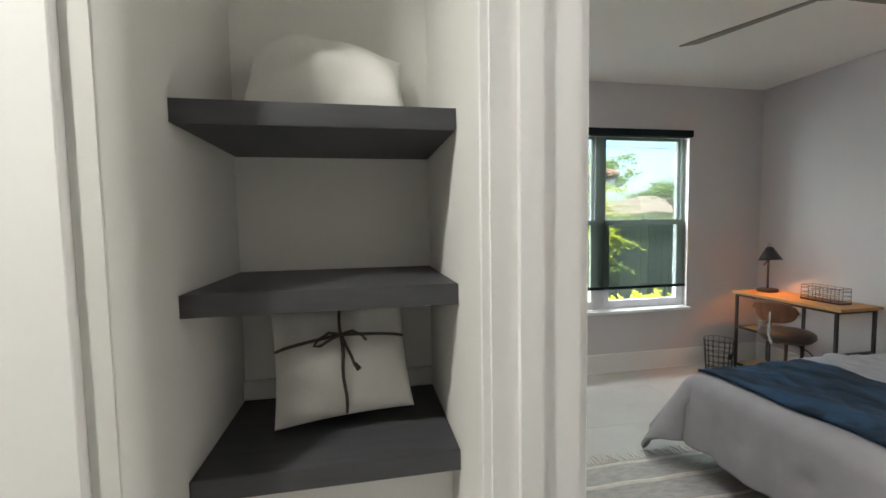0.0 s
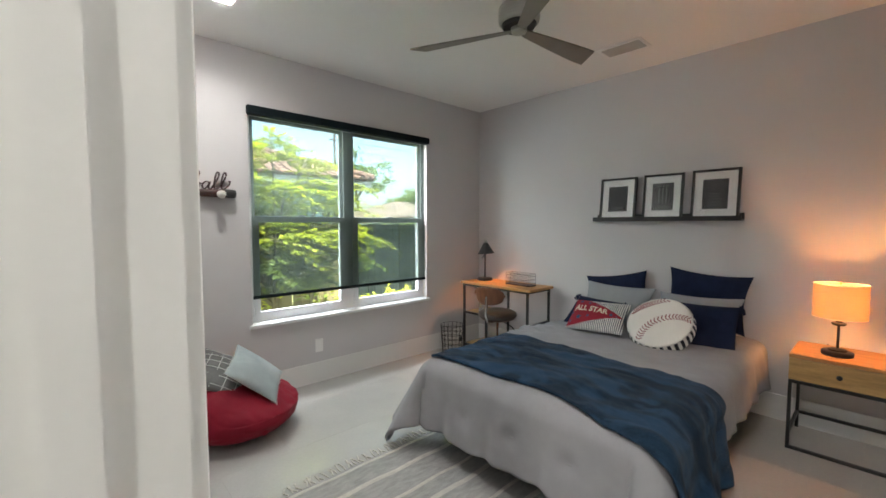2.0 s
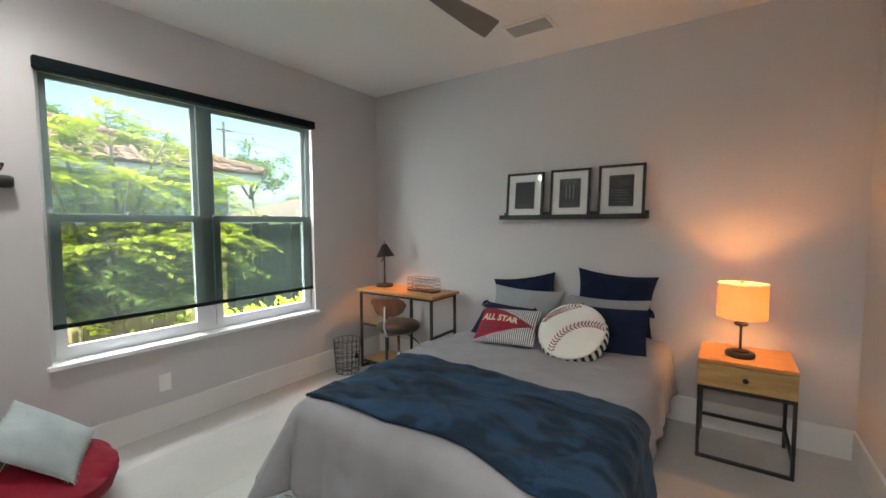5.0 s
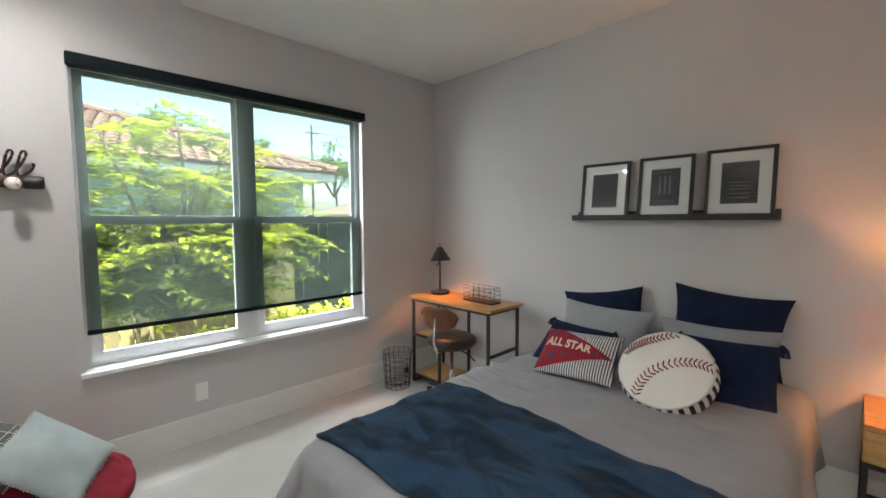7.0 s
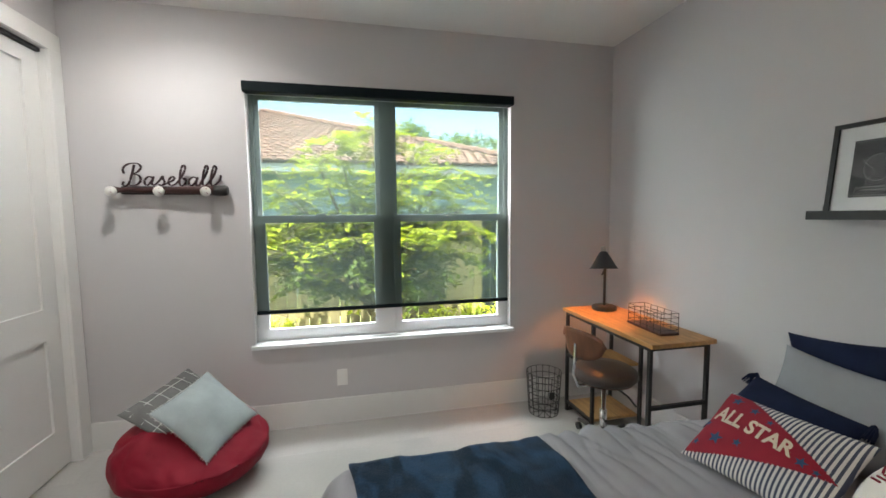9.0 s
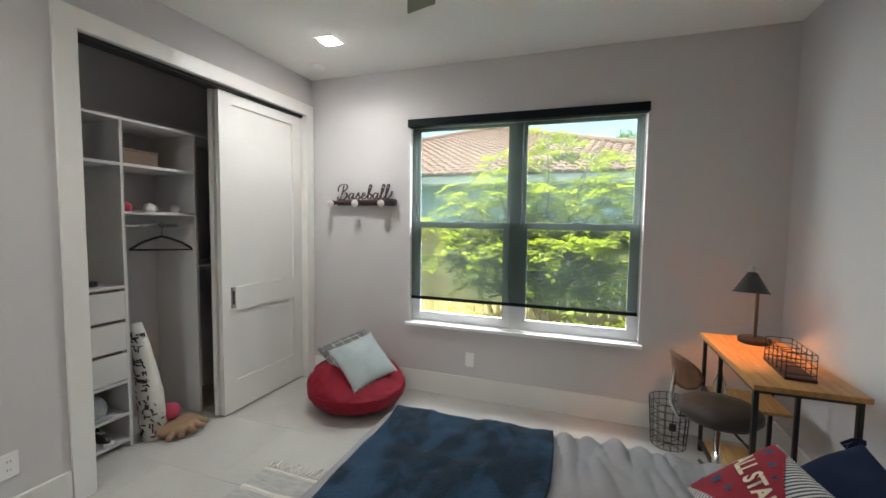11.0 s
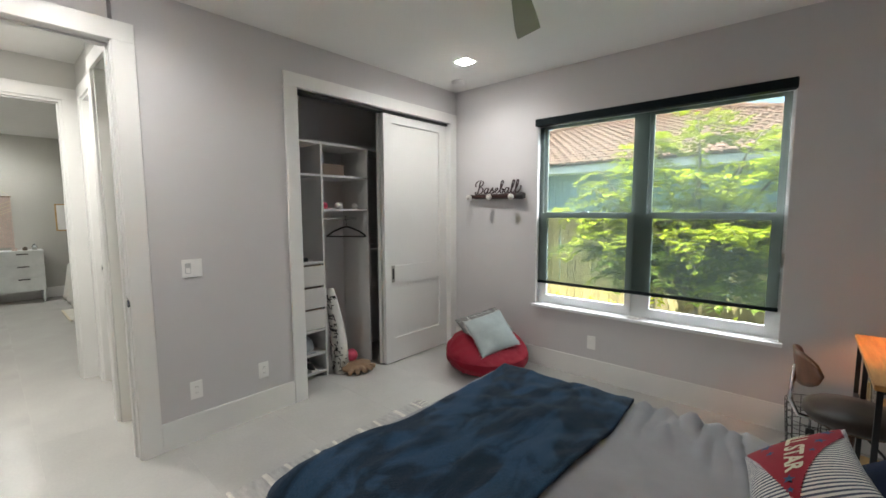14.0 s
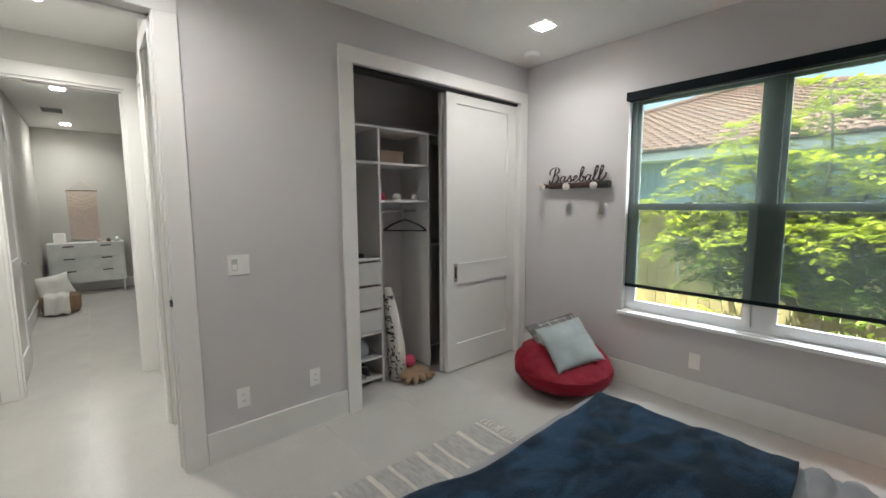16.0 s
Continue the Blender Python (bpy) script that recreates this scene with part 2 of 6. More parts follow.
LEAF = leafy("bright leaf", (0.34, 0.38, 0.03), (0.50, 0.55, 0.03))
# Darker copy: painted shade in the garden tree, plain foliage on far trees.
LEAFD = leafy("dark and shade-toned leaf", (0.12, 0.17, 0.03), (0.20, 0.28, 0.03))
BARK = surf("bark", (0.14, 0.11, 0.08), 0.9, 0.3, 20, 0.8, 60)
FENCE = surf("weathered fence wood", (0.145, 0.12, 0.05), 0.85, 0.2, 6, 0.4, 60, stretch=(6, 6, 1), objr=0.2)
TEAL = surf("blue-green siding", (0.26, 0.36, 0.37), 0.8, 0.06, 2)
ROOFT = surf("terracotta tile", (0.20, 0.115, 0.085), 0.85, 0.10, 2.5, 0.3, 40, objr=0.1, island=0.14, spec=0.2)
FASCIA = surf("pale fascia paint", (0.55, 0.55, 0.50), 0.6, 0.04)
# Right-hand fence boards: shade painted in as a near-black wood colour.
FENCED = surf("fence wood with painted shade", (0.016, 0.021, 0.019), 0.9, 0.2, 6, 0.4, 60, stretch=(6, 6, 1), objr=0.25, spec=0.04)
GRASS = surf("lawn", (0.15, 0.17, 0.05), 0.95, 0.3, 1.5, 0.8, 40, dist=0.02)
WHITEC = surf("white ceramic", (0.75, 0.72, 0.68), 0.3, 0.02)
PINK = surf("pink yarn", (0.60, 0.48, 0.42), 0.95, 0.08, 30, 0.6, 200)
PINKR = surf("red pink cloth", (0.45, 0.05, 0.10), 0.8, 0.1, 20)
TAN = surf("tan leather", (0.27, 0.17, 0.10), 0.6, 0.15, 14)
CARD = surf("brown card", (0.18, 0.13, 0.10), 0.8, 0.08)


# ---------- mesh helpers ----------
BASE = {}


def thing(name, at, label, category, group=""):
    ob = tagged(new(name), label, category, group)
    ob.location = at
    BASE[ob] = Vector(at)
    return ob


def part(name, bm, material, parent=None, label="", smooth=False, kind="", category="", at=None):
    me = bpy.data.meshes.new(name)
    origin = BASE.get(parent, Vector((0, 0, 0))) if parent else Vector(at or (0, 0, 0))
    bm.transform(Matrix.Translation(-origin))
    bm.normal_update()
    bm.to_mesh(me)
    bm.free()
    for mt in (material if isinstance(material, (list, tuple)) else [material]):
        me.materials.append(mt)
    if smooth:
        for p in me.polygons:
            p.use_smooth = True
    ob = new(name, me)
    if parent:
        ob.parent = parent
        BASE[ob] = origin
    else:
        ob.location = origin
        BASE[ob] = origin
    return tagged(ob, label, category, "", kind)


def box(bm, x0, x1, y0, y1, z0, z1, m=None, mi=0):
    v = [bm.verts.new(c) for c in ((x0, y0, z0), (x1, y0, z0), (x1, y1, z0), (x0, y1, z0), (x0, y0, z1), (x1, y0, z1), (x1, y1, z1), (x0, y1, z1))]
    if m:
        for q in v:
            q.co = m @ q.co
    fs = [bm.faces.new([v[i] for i in f]) for f in ((0, 3, 2, 1), (4, 5, 6, 7), (0, 1, 5, 4), (1, 2, 6, 5), (2, 3, 7, 6), (3, 0, 4, 7))]
    for f in fs:
        f.material_index = mi
    return fs


def boxes(*specs, bevel=0.0, m=None):
    bm = bmesh.new()
    for s in specs:
        box(bm, *s, m=m)
    if bevel:
        bmesh.ops.bevel(bm, geom=bm.edges[:], offset=bevel, segments=2, affect="EDGES", clamp_overlap=True)
    return bm


def lathe(bm, profile, center=(0, 0, 0), seg=32, m=None, mi=0):
    rings = []
    for r, z in profile:
        ring = []
        for i in range(seg):
            a = 2 * math.pi * i / seg
            p = Vector((center[0] + r * math.cos(a), center[1] + r * math.sin(a), center[2] + z))
            ring.append(bm.verts.new(m @ p if m else p))
        rings.append(ring)
    for a, b in zip(rings, rings[1:]):
        for i in range(seg):
            bm.faces.new((a[i], a[(i + 1) % seg], b[(i + 1) % seg], b[i])).material_index = mi
    for ring, flip in ((rings[0], True), (rings[-1], False)):
        try:
            bm.faces.new(ring[::-1] if flip else ring).material_index = mi
        except ValueError:
            pass
    return bm


def lathed(profile, center=(0, 0, 0), seg=32, m=None):
    return lathe(bmesh.new(), profile, center, seg, m)


def tube(bm, pts, r, seg=8, closed=False, mi=0):
    pts = [Vector(p) for p in pts]
    rings = []
    n = len(pts)
    up = Vector((0, 0, 1))
    for i, p in enumerate(pts):
        a = pts[(i - 1) % n] if closed or i else pts[0]
        b = pts[(i + 1) % n] if closed or i < n - 1 else pts[-1]
        d = (b - a).normalized() if (b - a).length > 1e-9 else up
        s = d.cross(up if abs(d.z) < 0.95 else Vector((1, 0, 0))).normalized()
        t = s.cross(d)
        rr = r[i] if isinstance(r, (list, tuple)) else r
        rings.append([bm.verts.new(p + (s * math.cos(2 * math.pi * k / seg) + t * math.sin(2 * math.pi * k / seg)) * rr) for k in range(seg)])
    pairs = list(zip(rings, rings[1:])) + ([(rings[-1], rings[0])] if closed else [])
    for a, b in pairs:
        for k in range(seg):
            bm.faces.new((a[k], a[(k + 1) % seg], b[(k + 1) % seg], b[k])).material_index = mi
    if not closed:
        bm.faces.new(rings[0][::-1])
        bm.faces.new(rings[-1])
    return bm


def tubes(paths, r, seg=8):
    bm = bmesh.new()
    for p in paths:
        tube(bm, p, r, seg)
    return bm


def bar(a, b, w, d=None):
    """A square bar from a to b."""
    a, b = Vector(a), Vector(b)
    bm = bmesh.new()
    L = (b - a).length
    q = (b - a).to_track_quat("Z", "Y").to_matrix().to_4x4()
    box(bm, -w / 2, w / 2, -(d or w) / 2, (d or w) / 2, 0, L, Matrix.Translation(a) @ q)
    bmesh.ops.bevel(bm, geom=bm.edges[:], offset=min(w, d or w) * 0.1, segments=1, affect="EDGES")
    return bm


def pil_z(u, v, T, k=0.5):
    return T / 2 * (max(0.0, (1 - u * u)) * max(0.0, (1 - v * v))) ** k


def pil_xy(u, v, w, h, pinch=0.07):
    return w / 2 * u * (1 - pinch * (1 - v * v)), h / 2 * v * (1 - pinch * (1 - u * u))


def pillow(w, h, T, seed=0, pinch=0.07, N=26, crease=0.006):
    """A stuffed cushion lying in the x-y plane, front towards +z."""
    bm = bmesh.new()
    grids = []
    for side in (1, -1):
        g = []
        for i in range(N + 1):
            row = []
            for j in range(N + 1):
                u, v = math.sin(math.pi * (i / N - 0.5)), math.sin(math.pi * (j / N - 0.5))
                x, y = pil_xy(u, v, w, h, pinch)
                z = pil_z(u, v, T)
                z += z / (T / 2 + 1e-6) * crease * noise.noise(Vector((x * 9, y * 9, seed * 7 + side)))  * 2
                row.append(bm.verts.new((x, y, side * z)))
            g.append(row)
        grids.append(g)
        for i in range(N):
            for j in range(N):
                f = (g[i][j], g[i + 1][j], g[i + 1][j + 1], g[i][j + 1])
                bm.faces.new(f if side > 0 else f[::-1])
    bmesh.ops.remove_doubles(bm, verts=bm.verts[:], dist=0.0006)
    return bm


def on_pillow(me_verts, w, h, T, lift=0.003, pinch=0.07):
    for v in me_verts:
        x, y = v.co.x, v.co.y
        u, q = 2 * x / w, 2 * y / h
        for _ in range(4):
            u = max(-1, min(1, 2 * x / (w * (1 - pinch * (1 - q * q)))))
            q = max(-1, min(1, 2 * y / (h * (1 - pinch * (1 - u * u)))))
        v.co.z += pil_z(u, q, T) + lift


def sharpen_grid(poly_test, w, h, step=0.008):
    """A fine flat grid of the cells whose middle passes the test."""
    bm = bmesh.new()
    made = {}
    nx, ny = int(w / step), int(h / step)

    def vert(i, j):
        if (i, j) not in made:
            made[(i, j)] = bm.verts.new((-w / 2 + i * step, -h / 2 + j * step, 0))
        return made[(i, j)]
    for i in range(nx):
        for j in range(ny):
            if poly_test(-w / 2 + (i + 0.5) * step, -h / 2 + (j + 0.5) * step):
                bm.faces.new((vert(i, j), vert(i + 1, j), vert(i + 1, j + 1), vert(i, j + 1)))
    return bm


def text_bm(string, size, extrude=0.0, shear=0.0, bevel=0.0, offset=0.0):
    cu = bpy.data.curves.new("lettering", "FONT")
    cu.body, cu.size, cu.extrude, cu.shear, cu.bevel_depth, cu.offset = string, size, extrude, shear, bevel, offset
    cu.align_x, cu.align_y = "CENTER", "CENTER"
    cu.resolution_u = 4
    ob = new("lettering", cu)
    me = bpy.data.meshes.new_from_object(ob.evaluated_get(bpy.context.evaluated_depsgraph_get()))
    bpy.data.objects.remove(ob)
    bm = bmesh.new()
    bm.from_mesh(me)
    bpy.data.meshes.remove(me)
    return bm


def star(bm, cx, cy, r, z=0.0, rot=0.3):
    c = bm.verts.new((cx, cy, z))
    ring = [bm.verts.new((cx + (r if k % 2 == 0 else r * 0.42) * math.cos(rot + k * math.pi / 5), cy + (r if k % 2 == 0 else r * 0.42) * math.sin(rot + k * math.pi / 5), z)) for k in range(10)]
    for k in range(10):
        bm.faces.new((c, ring[k], ring[(k + 1) % 10]))


# ---------- the rooms ----------
XW, XE, YS, YN, CH = 2.50, 6.15, 0.67, 4.45, 2.74
HX = 2.37
VX0, VX1, VN, VS = 0.65, 2.37, 1.53, -0.60
VB = 1.595
T_ = 0.13


def wall(name, label, *specs, mat=WALL):
    return part(name, boxes(*specs), mat, None, label, kind="structure")


WX0, WX1, WZ0, WZ1 = 3.49, 5.31, 0.60, 2.30
wall("wall_north", "warm grey painted window wall", (XW - 0.7, WX0, YN, YN + 0.2, 0, CH), (WX1, XE + 0.2, YN, YN + 0.2, 0, CH), (WX0, WX1, YN, YN + 0.2, 0, WZ0), (WX0, WX1, YN, YN + 0.2, WZ1, CH))
wall("wall_east", "warm grey painted wall behind the bed", (XE, XE + 0.2, YS - 0.2, YN, 0, CH))
wall("wall_south", "warm grey painted wall", (HX + 0.003, XE, YS - 0.15, YS, 0, CH))
CY0, CY1, CTOP = 2.59, 4.34, 2.40
DY0, DY1, DTOP = 0.76, 1.50, 2.42
wall("wall_west", "warm grey painted wall with door and closet openings", (HX, XW, YS, DY0, 0, CH), (HX, XW, DY0, DY1, DTOP + 0.02, CH), (HX, XW, DY1 + 0.02, CY0, 0, CH), (HX, XW, CY0, CY1, CTOP, CH), (HX, XW, CY1, YN, 0, CH))
# closet shell
wall("closet_wall", "grey painted closet interior walls", (1.70, 1.80, 2.20, YN, 0, CH), (1.80, HX, 2.20, 2.30, 0, CH), (1.70, 1.80, YN - 0.001, YN + 0.1, 0, CH))
# vestibule and linen niche
NX0, NX1, NB = 1.862, 2.37, 2.085
wall("hall_wall_north", "cream painted hall wall round the linen niche", (VX0, 0.86, VB, VB + T_, 0, CH), (0.86, 1.49, VB, VB + T_, 2.42, CH), (1.49, 1.60, VB, VB + T_, 0, CH), (1.60, NX0 - 0.02, VN, NB, 0, CH), (NX0 - 0.02, NX1, VN, NB, 2.42, CH), mat=WALL_HALL)
# Hall paint made lighter here, the colour standing in for missing light.
WALL_NICHE = surf("lightened niche paint", (0.78, 0.77, 0.73), 0.75, 0.03, 1.4, 0.25, 260, spec=0.25, dist=0.0006)
wall("niche_back_wall", "off-white niche back wall, paint lightened in place of light", (NX0 - 0.02, NX1 + 0.1, NB, NB + 0.1, 0, CH), mat=WALL_NICHE)
wall("niche_wall", "off-white niche side walls, paint lightened in place of light", (NX0 - 0.02, NX0, VN, NB, 0, 2.42), (NX1 - 0.004, NX1 - 0.0005, VN, NB, 0, 2.42), mat=WALL_NICHE)
FY0, FY1 = 0.70, 1.49
FXW = VX0 - T_
wall("hall_wall_west", "cream painted hall wall with a doorway", (FXW, VX0, VS, FY0, 0, CH), (FXW, VX0, FY0, FY1, 2.42, CH), (FXW, VX0, FY1, 4.2, 0, CH), mat=WALL_HALL)
wall("hall_wall_south", "cream painted hall end wall", (FXW, HX + 0.003, VS - 0.1, VS, 0, CH), mat=WALL_HALL)
wall("hall_wall_east", "cream painted hall wall", (HX, HX + 0.1, VS, YS, 0, CH), mat=WALL_HALL)
wall("bathroom_wall", "cream painted wall beyond the hall door", (0.65, 1.85, 2.9, 3.0, 0, CH), (1.60, 1.70, NB, 2.9, 0, CH), mat=WALL_HALL)
# far bedroom
FW = surf("far room paint", (0.50, 0.49, 0.45), 0.8, 0.02, 1.2, 0.2, 260, dist=0.0006)
wall("far_wall_west", "pale grey-green painted wall", (-4.52, -4.40, 0.45, 4.2, 0, CH), mat=FW)
wall("far_wall_south", "pale grey-green painted wall", (-4.40, FXW, 0.45, 0.57, 0, CH), mat=FW)
wall("far_wall_north", "pale grey-green painted wall", (-4.40, FXW, 4.2, 4.3, 0, CH), mat=FW)
part("ceiling", boxes((-4.6, XE + 0.2, -0.75, YN + 0.2, CH, CH + 0.12)), CEIL, None, "matte off-white painted ceiling", kind="structure")
floor = part("floor", boxes((-4.6, XE + 0.2, -0.75, YN + 0.2, -0.12, -0.0012)), GROUT, None, "pale porcelain tile floor", kind="structure")


# baseboards
def baseboard(*specs):
    bm = bmesh.new()
    for x0, x1, y0, y1 in specs:
        fs = box(bm, x0, x1, y0, y1, 0, 0.18)
    bmesh.ops.bevel(bm, geom=[e for e in bm.edges if all(v.co.z > 0.17 for v in e.verts)], offset=0.004, segments=2, affect="EDGES")
    return part("baseboard", bm, TRIM, None, "tall white painted baseboard", kind="structure")


B = 0.016
baseboard((XW + 0.02, XE - 0.001, YN - B, YN - 0.001))
baseboard((XE - B, XE - 0.001, YS + B, YN - B - 0.001))
baseboard((XW + 0.03, XE - 0.001, YS + 0.001, YS + B))
baseboard((XW + 0.001, XW + B, DY1 + 0.115, CY0 - 0.105))
baseboard((VX0 + 0.021, 0.759, VB - B, VB - 0.001))
baseboard((VX0 + 0.001, VX0 + B, VS, FY0 - 0.11), (VX0 + 0.02, HX, VS + 0.001, VS + B))
baseboard((-4.399, -4.40 + B, 0.57, 4.2), (-4.38, FXW - 0.8, 0.571, 0.57 + B), (FXW - B, FXW - 0.001, FY1 + 0.12, 4.19))


def casing(name, axis, face, out, a0, a1, top, w=0.10, t=0.02, label="flat white painted casing", wl=None, wr=None):
    """Flat casing round an opening: axis 'x' for a wall whose face is at x = face, out +1 or -1."""
    lo, hi = sorted((face + out * 0.0008, face + out * t))
    wl, wr = wl or w, wr or w
    bm = bmesh.new()
    if axis == "x":
        for s in ((lo, hi, a0 - wl, a0, 0, top), (lo, hi, a1, a1 + wr, 0, top), (lo, hi, a0 - wl, a1 + wr, top, top + w)):
            box(bm, *s)
    else:
        for s in ((a0 - wl, a0, lo, hi, 0, top), (a1, a1 + wr, lo, hi, 0, top), (a0 - wl, a1 + wr, lo, hi, top, top + w)):
            box(bm, *s)
    bmesh.ops.bevel(bm, geom=bm.edges[:], offset=0.0018, segments=1, affect="EDGES")
    return part(name, bm, TRIM, None, label, kind="structure")


casing("closet_casing", "x", XW, 1, CY0, CY1, CTOP)
casing("door_casing", "x", XW, 1, DY0, DY1 + 0.006, DTOP, wl=0.085, w=0.105)
casing("hall_door_casing", "x", HX, -1, DY0, DY1 + 0.006, DTOP, w=0.1, wr=0.022)
casing("far_door_casing", "x", VX0, 1, FY0, FY1, DTOP, wr=0.10)
casing("far_door_casing_inner", "x", FXW, -1, FY0, FY1, DTOP, w=0.09)
casing("bathroom_casing", "y", VB, -1, 0.86, 1.49, DTOP, w=0.098)
casing("niche_casing", "y", VN, -1, NX0 - 0.035, NX1 - 0.011, DTOP, w=0.09, wl=0.10, wr=0.007)


def jamb(name, axis, lo, hi, a0, a1, top, label, stop=0.5):
    t = 0.02
    m = lo + (hi - lo) * stop
    bm = bmesh.new()
    for p0, p1, e in ((lo, hi, 0.0), (m - 0.018, m + 0.018, 0.011)):
        for s0, s1, z0, z1 in ((a0 - t, a0 + e, 0, top), (a1 - e, a1 + t, 0, top), (a0 - t, a1 + t, top - e, top + t)):
            if axis == "x":
                box(bm, p0, p1, s0, s1, z0, z1)
            else:
                box(bm, s0, s1, p0, p1, z0, z1)
    return part(name, bm, TRIM, None, label, kind="structure")


jamb("door_jamb", "x", HX - 0.006, XW + 0.004, DY0 + 0.001, DY1, DTOP - 0.001, "white painted door jamb with stops", 0.42)
jamb("far_door_jamb", "x", FXW - 0.004, VX0 + 0.004, FY0 + 0.02, FY1 - 0.02, DTOP - 0.02, "white painted door jamb", 0.6)
jamb("bathroom_jamb", "y", VB - 0.004, VB + T_ + 0.004, 0.88, 1.47, DTOP - 0.02, "white painted door jamb", 0.6)
part("niche_jamb", boxes((NX0 - 0.034, NX0 - 0.001, VN - 0.004, VN + 0.04, 0, 2.41)), WALL_HALL, None, "cream painted niche edge", kind="structure")
strike = thing("strike_plate", (2.45, DY1 - 0.002, 0.96), "chrome strike plate on the door jamb", "hardware")
part("plate", boxes((2.435, 2.495, DY1 - 0.003, DY1 - 0.0005, 0.93, 0.99), bevel=0.001), CHROME, strike)
part("lip", boxes((2.494, 2.524, DY1 - 0.012, DY1 - 0.0005, 0.94, 0.98), bevel=0.003), CHROME, strike)
strike2 = thing("strike_plate", (0.883, VB + 0.05, 1.0), "dark strike plate on the bathroom jamb", "hardware")
part("plate", boxes((0.8805, 0.884, VB + 0.03, VB + 0.06, 0.97, 1.03)), CHROME, strike2)
part("hole", boxes((0.884, 0.8850, VB + 0.037, VB + 0.053, 0.985, 1.015)), DARKP, strike2)


def shaker_door(name, x0, x1, y0, y1, z0, z1, label, panels, axis="x", m=None):
    """A slab with recessed panels on both faces; panels: rows of z0, z1."""
    d = thing(name, ((x0 + x1) / 2, (y0 + y1) / 2, z0), label, "door")
    st = 0.115
    bm = bmesh.new()
    edges = [z0] + [z for p in panels for z in p] + [z1]
    if axis == "x":
        box(bm, x0, x1, y0, y0 + st, z0, z1)
        box(bm, x0, x1, y1 - st, y1, z0, z1)
        for a, b in zip(edges[::2], edges[1::2]):
            box(bm, x0, x1, y0 + st, y1 - st, a, b)
        part("door_frame", bm, DOORP, d)
        for a, b in panels:
            part("panel", boxes((x0 + 0.013, x1 - 0.013, y0 + st, y1 - st, a, b)), DOORP, d)
    else:
        box(bm, x0, x0 + st, y0, y1, z0, z1)
        box(bm, x1 - st, x1, y0, y1, z0, z1)
        for a, b in zip(edges[::2], edges[1::2]):
            box(bm, x0 + st, x1 - st, y0, y1, a, b)
        part("door_frame", bm, DOORP, d)
        for a, b in panels:
            part("panel", boxes((x0 + st, x1 - st, y0 + 0.011, y1 - 0.011, a, b)), DOORP, d)
    return d


sd = shaker_door("sliding_door", 2.425, 2.462, 3.46, 4.335, 0.012, 2.375, "white two-panel sliding closet door pushed to one side", [(0.245, 0.775), (0.955, 2.295)])
pull = bmesh.new()
box(pull, 2.4625, 2.466, 3.535, 3.575, 0.80, 0.96)
part("pull_plate", pull, NICKEL, sd, "brushed nickel pull plate")
# No hollow here: a flat dark patch paints the recess's shade.
part("pull_recess", boxes((2.466, 2.4668, 3.545, 3.565, 0.83, 0.93)), DARKP, sd, "flat dark patch for the shade in the pull's recess")
sd2 = shaker_door("sliding_door", 2.378, 2.412, 3.445, 4.32, 0.012, 2.375, "white two-panel sliding closet door parked behind the other", [(0.245, 0.775), (0.955, 2.295)])
part("closet_track", boxes((2.385, 2.48, CY0 + 0.001, CY1 - 0.001, 2.378, 2.398)), BLACKM, None, "dark sliding door track", kind="structure")
part("closet_jamb", boxes((HX, XW + 0.003, CY0 - 0.001, CY0 + 0.012, 0, CTOP - 0.002), (HX, XW + 0.003, CY1 - 0.003, CY1 + 0.001, 0, CTOP - 0.002)), TRIM, None, "white painted closet jamb", kind="structure")

fl = shaker_door("far_door", -0.245, 0.515, 0.665, 0.702, 0.012, 2.40, "white two-panel bedroom door standing open", [(0.22, 0.85), (1.02, 2.27)], "y")
for z in (0.25, 1.15, 2.15):
    part("hinge", boxes((0.512, 0.530, 0.690, 0.716, z, z + 0.10), bevel=0.002), NICKEL, fl, "nickel butt hinge")
hb = bmesh.new()
tube(hb, [(-0.18, 0.703, 0.96), (-0.18, 0.75, 0.96)], 0.010)
tube(hb, [(-0.18, 0.75, 0.96), (-0.07, 0.752, 0.96)], 0.009)
part("lever", hb, CHROME, fl, "chrome lever handle", True)
part("rose", lathed([(0.028, 0), (0.028, 0.008)], m=Matrix.Translation((-0.18, 0.702, 0.96)) @ Matrix.Rotation(-math.pi / 2, 4, "X")), CHROME, fl)
bd = shaker_door("bathroom_door", 0.884, 1.466, VB + 0.075, VB + 0.112, 0.012, 2.39, "white two-panel hall door, closed", [(0.22, 0.85), (1.02, 2.27)], "y")


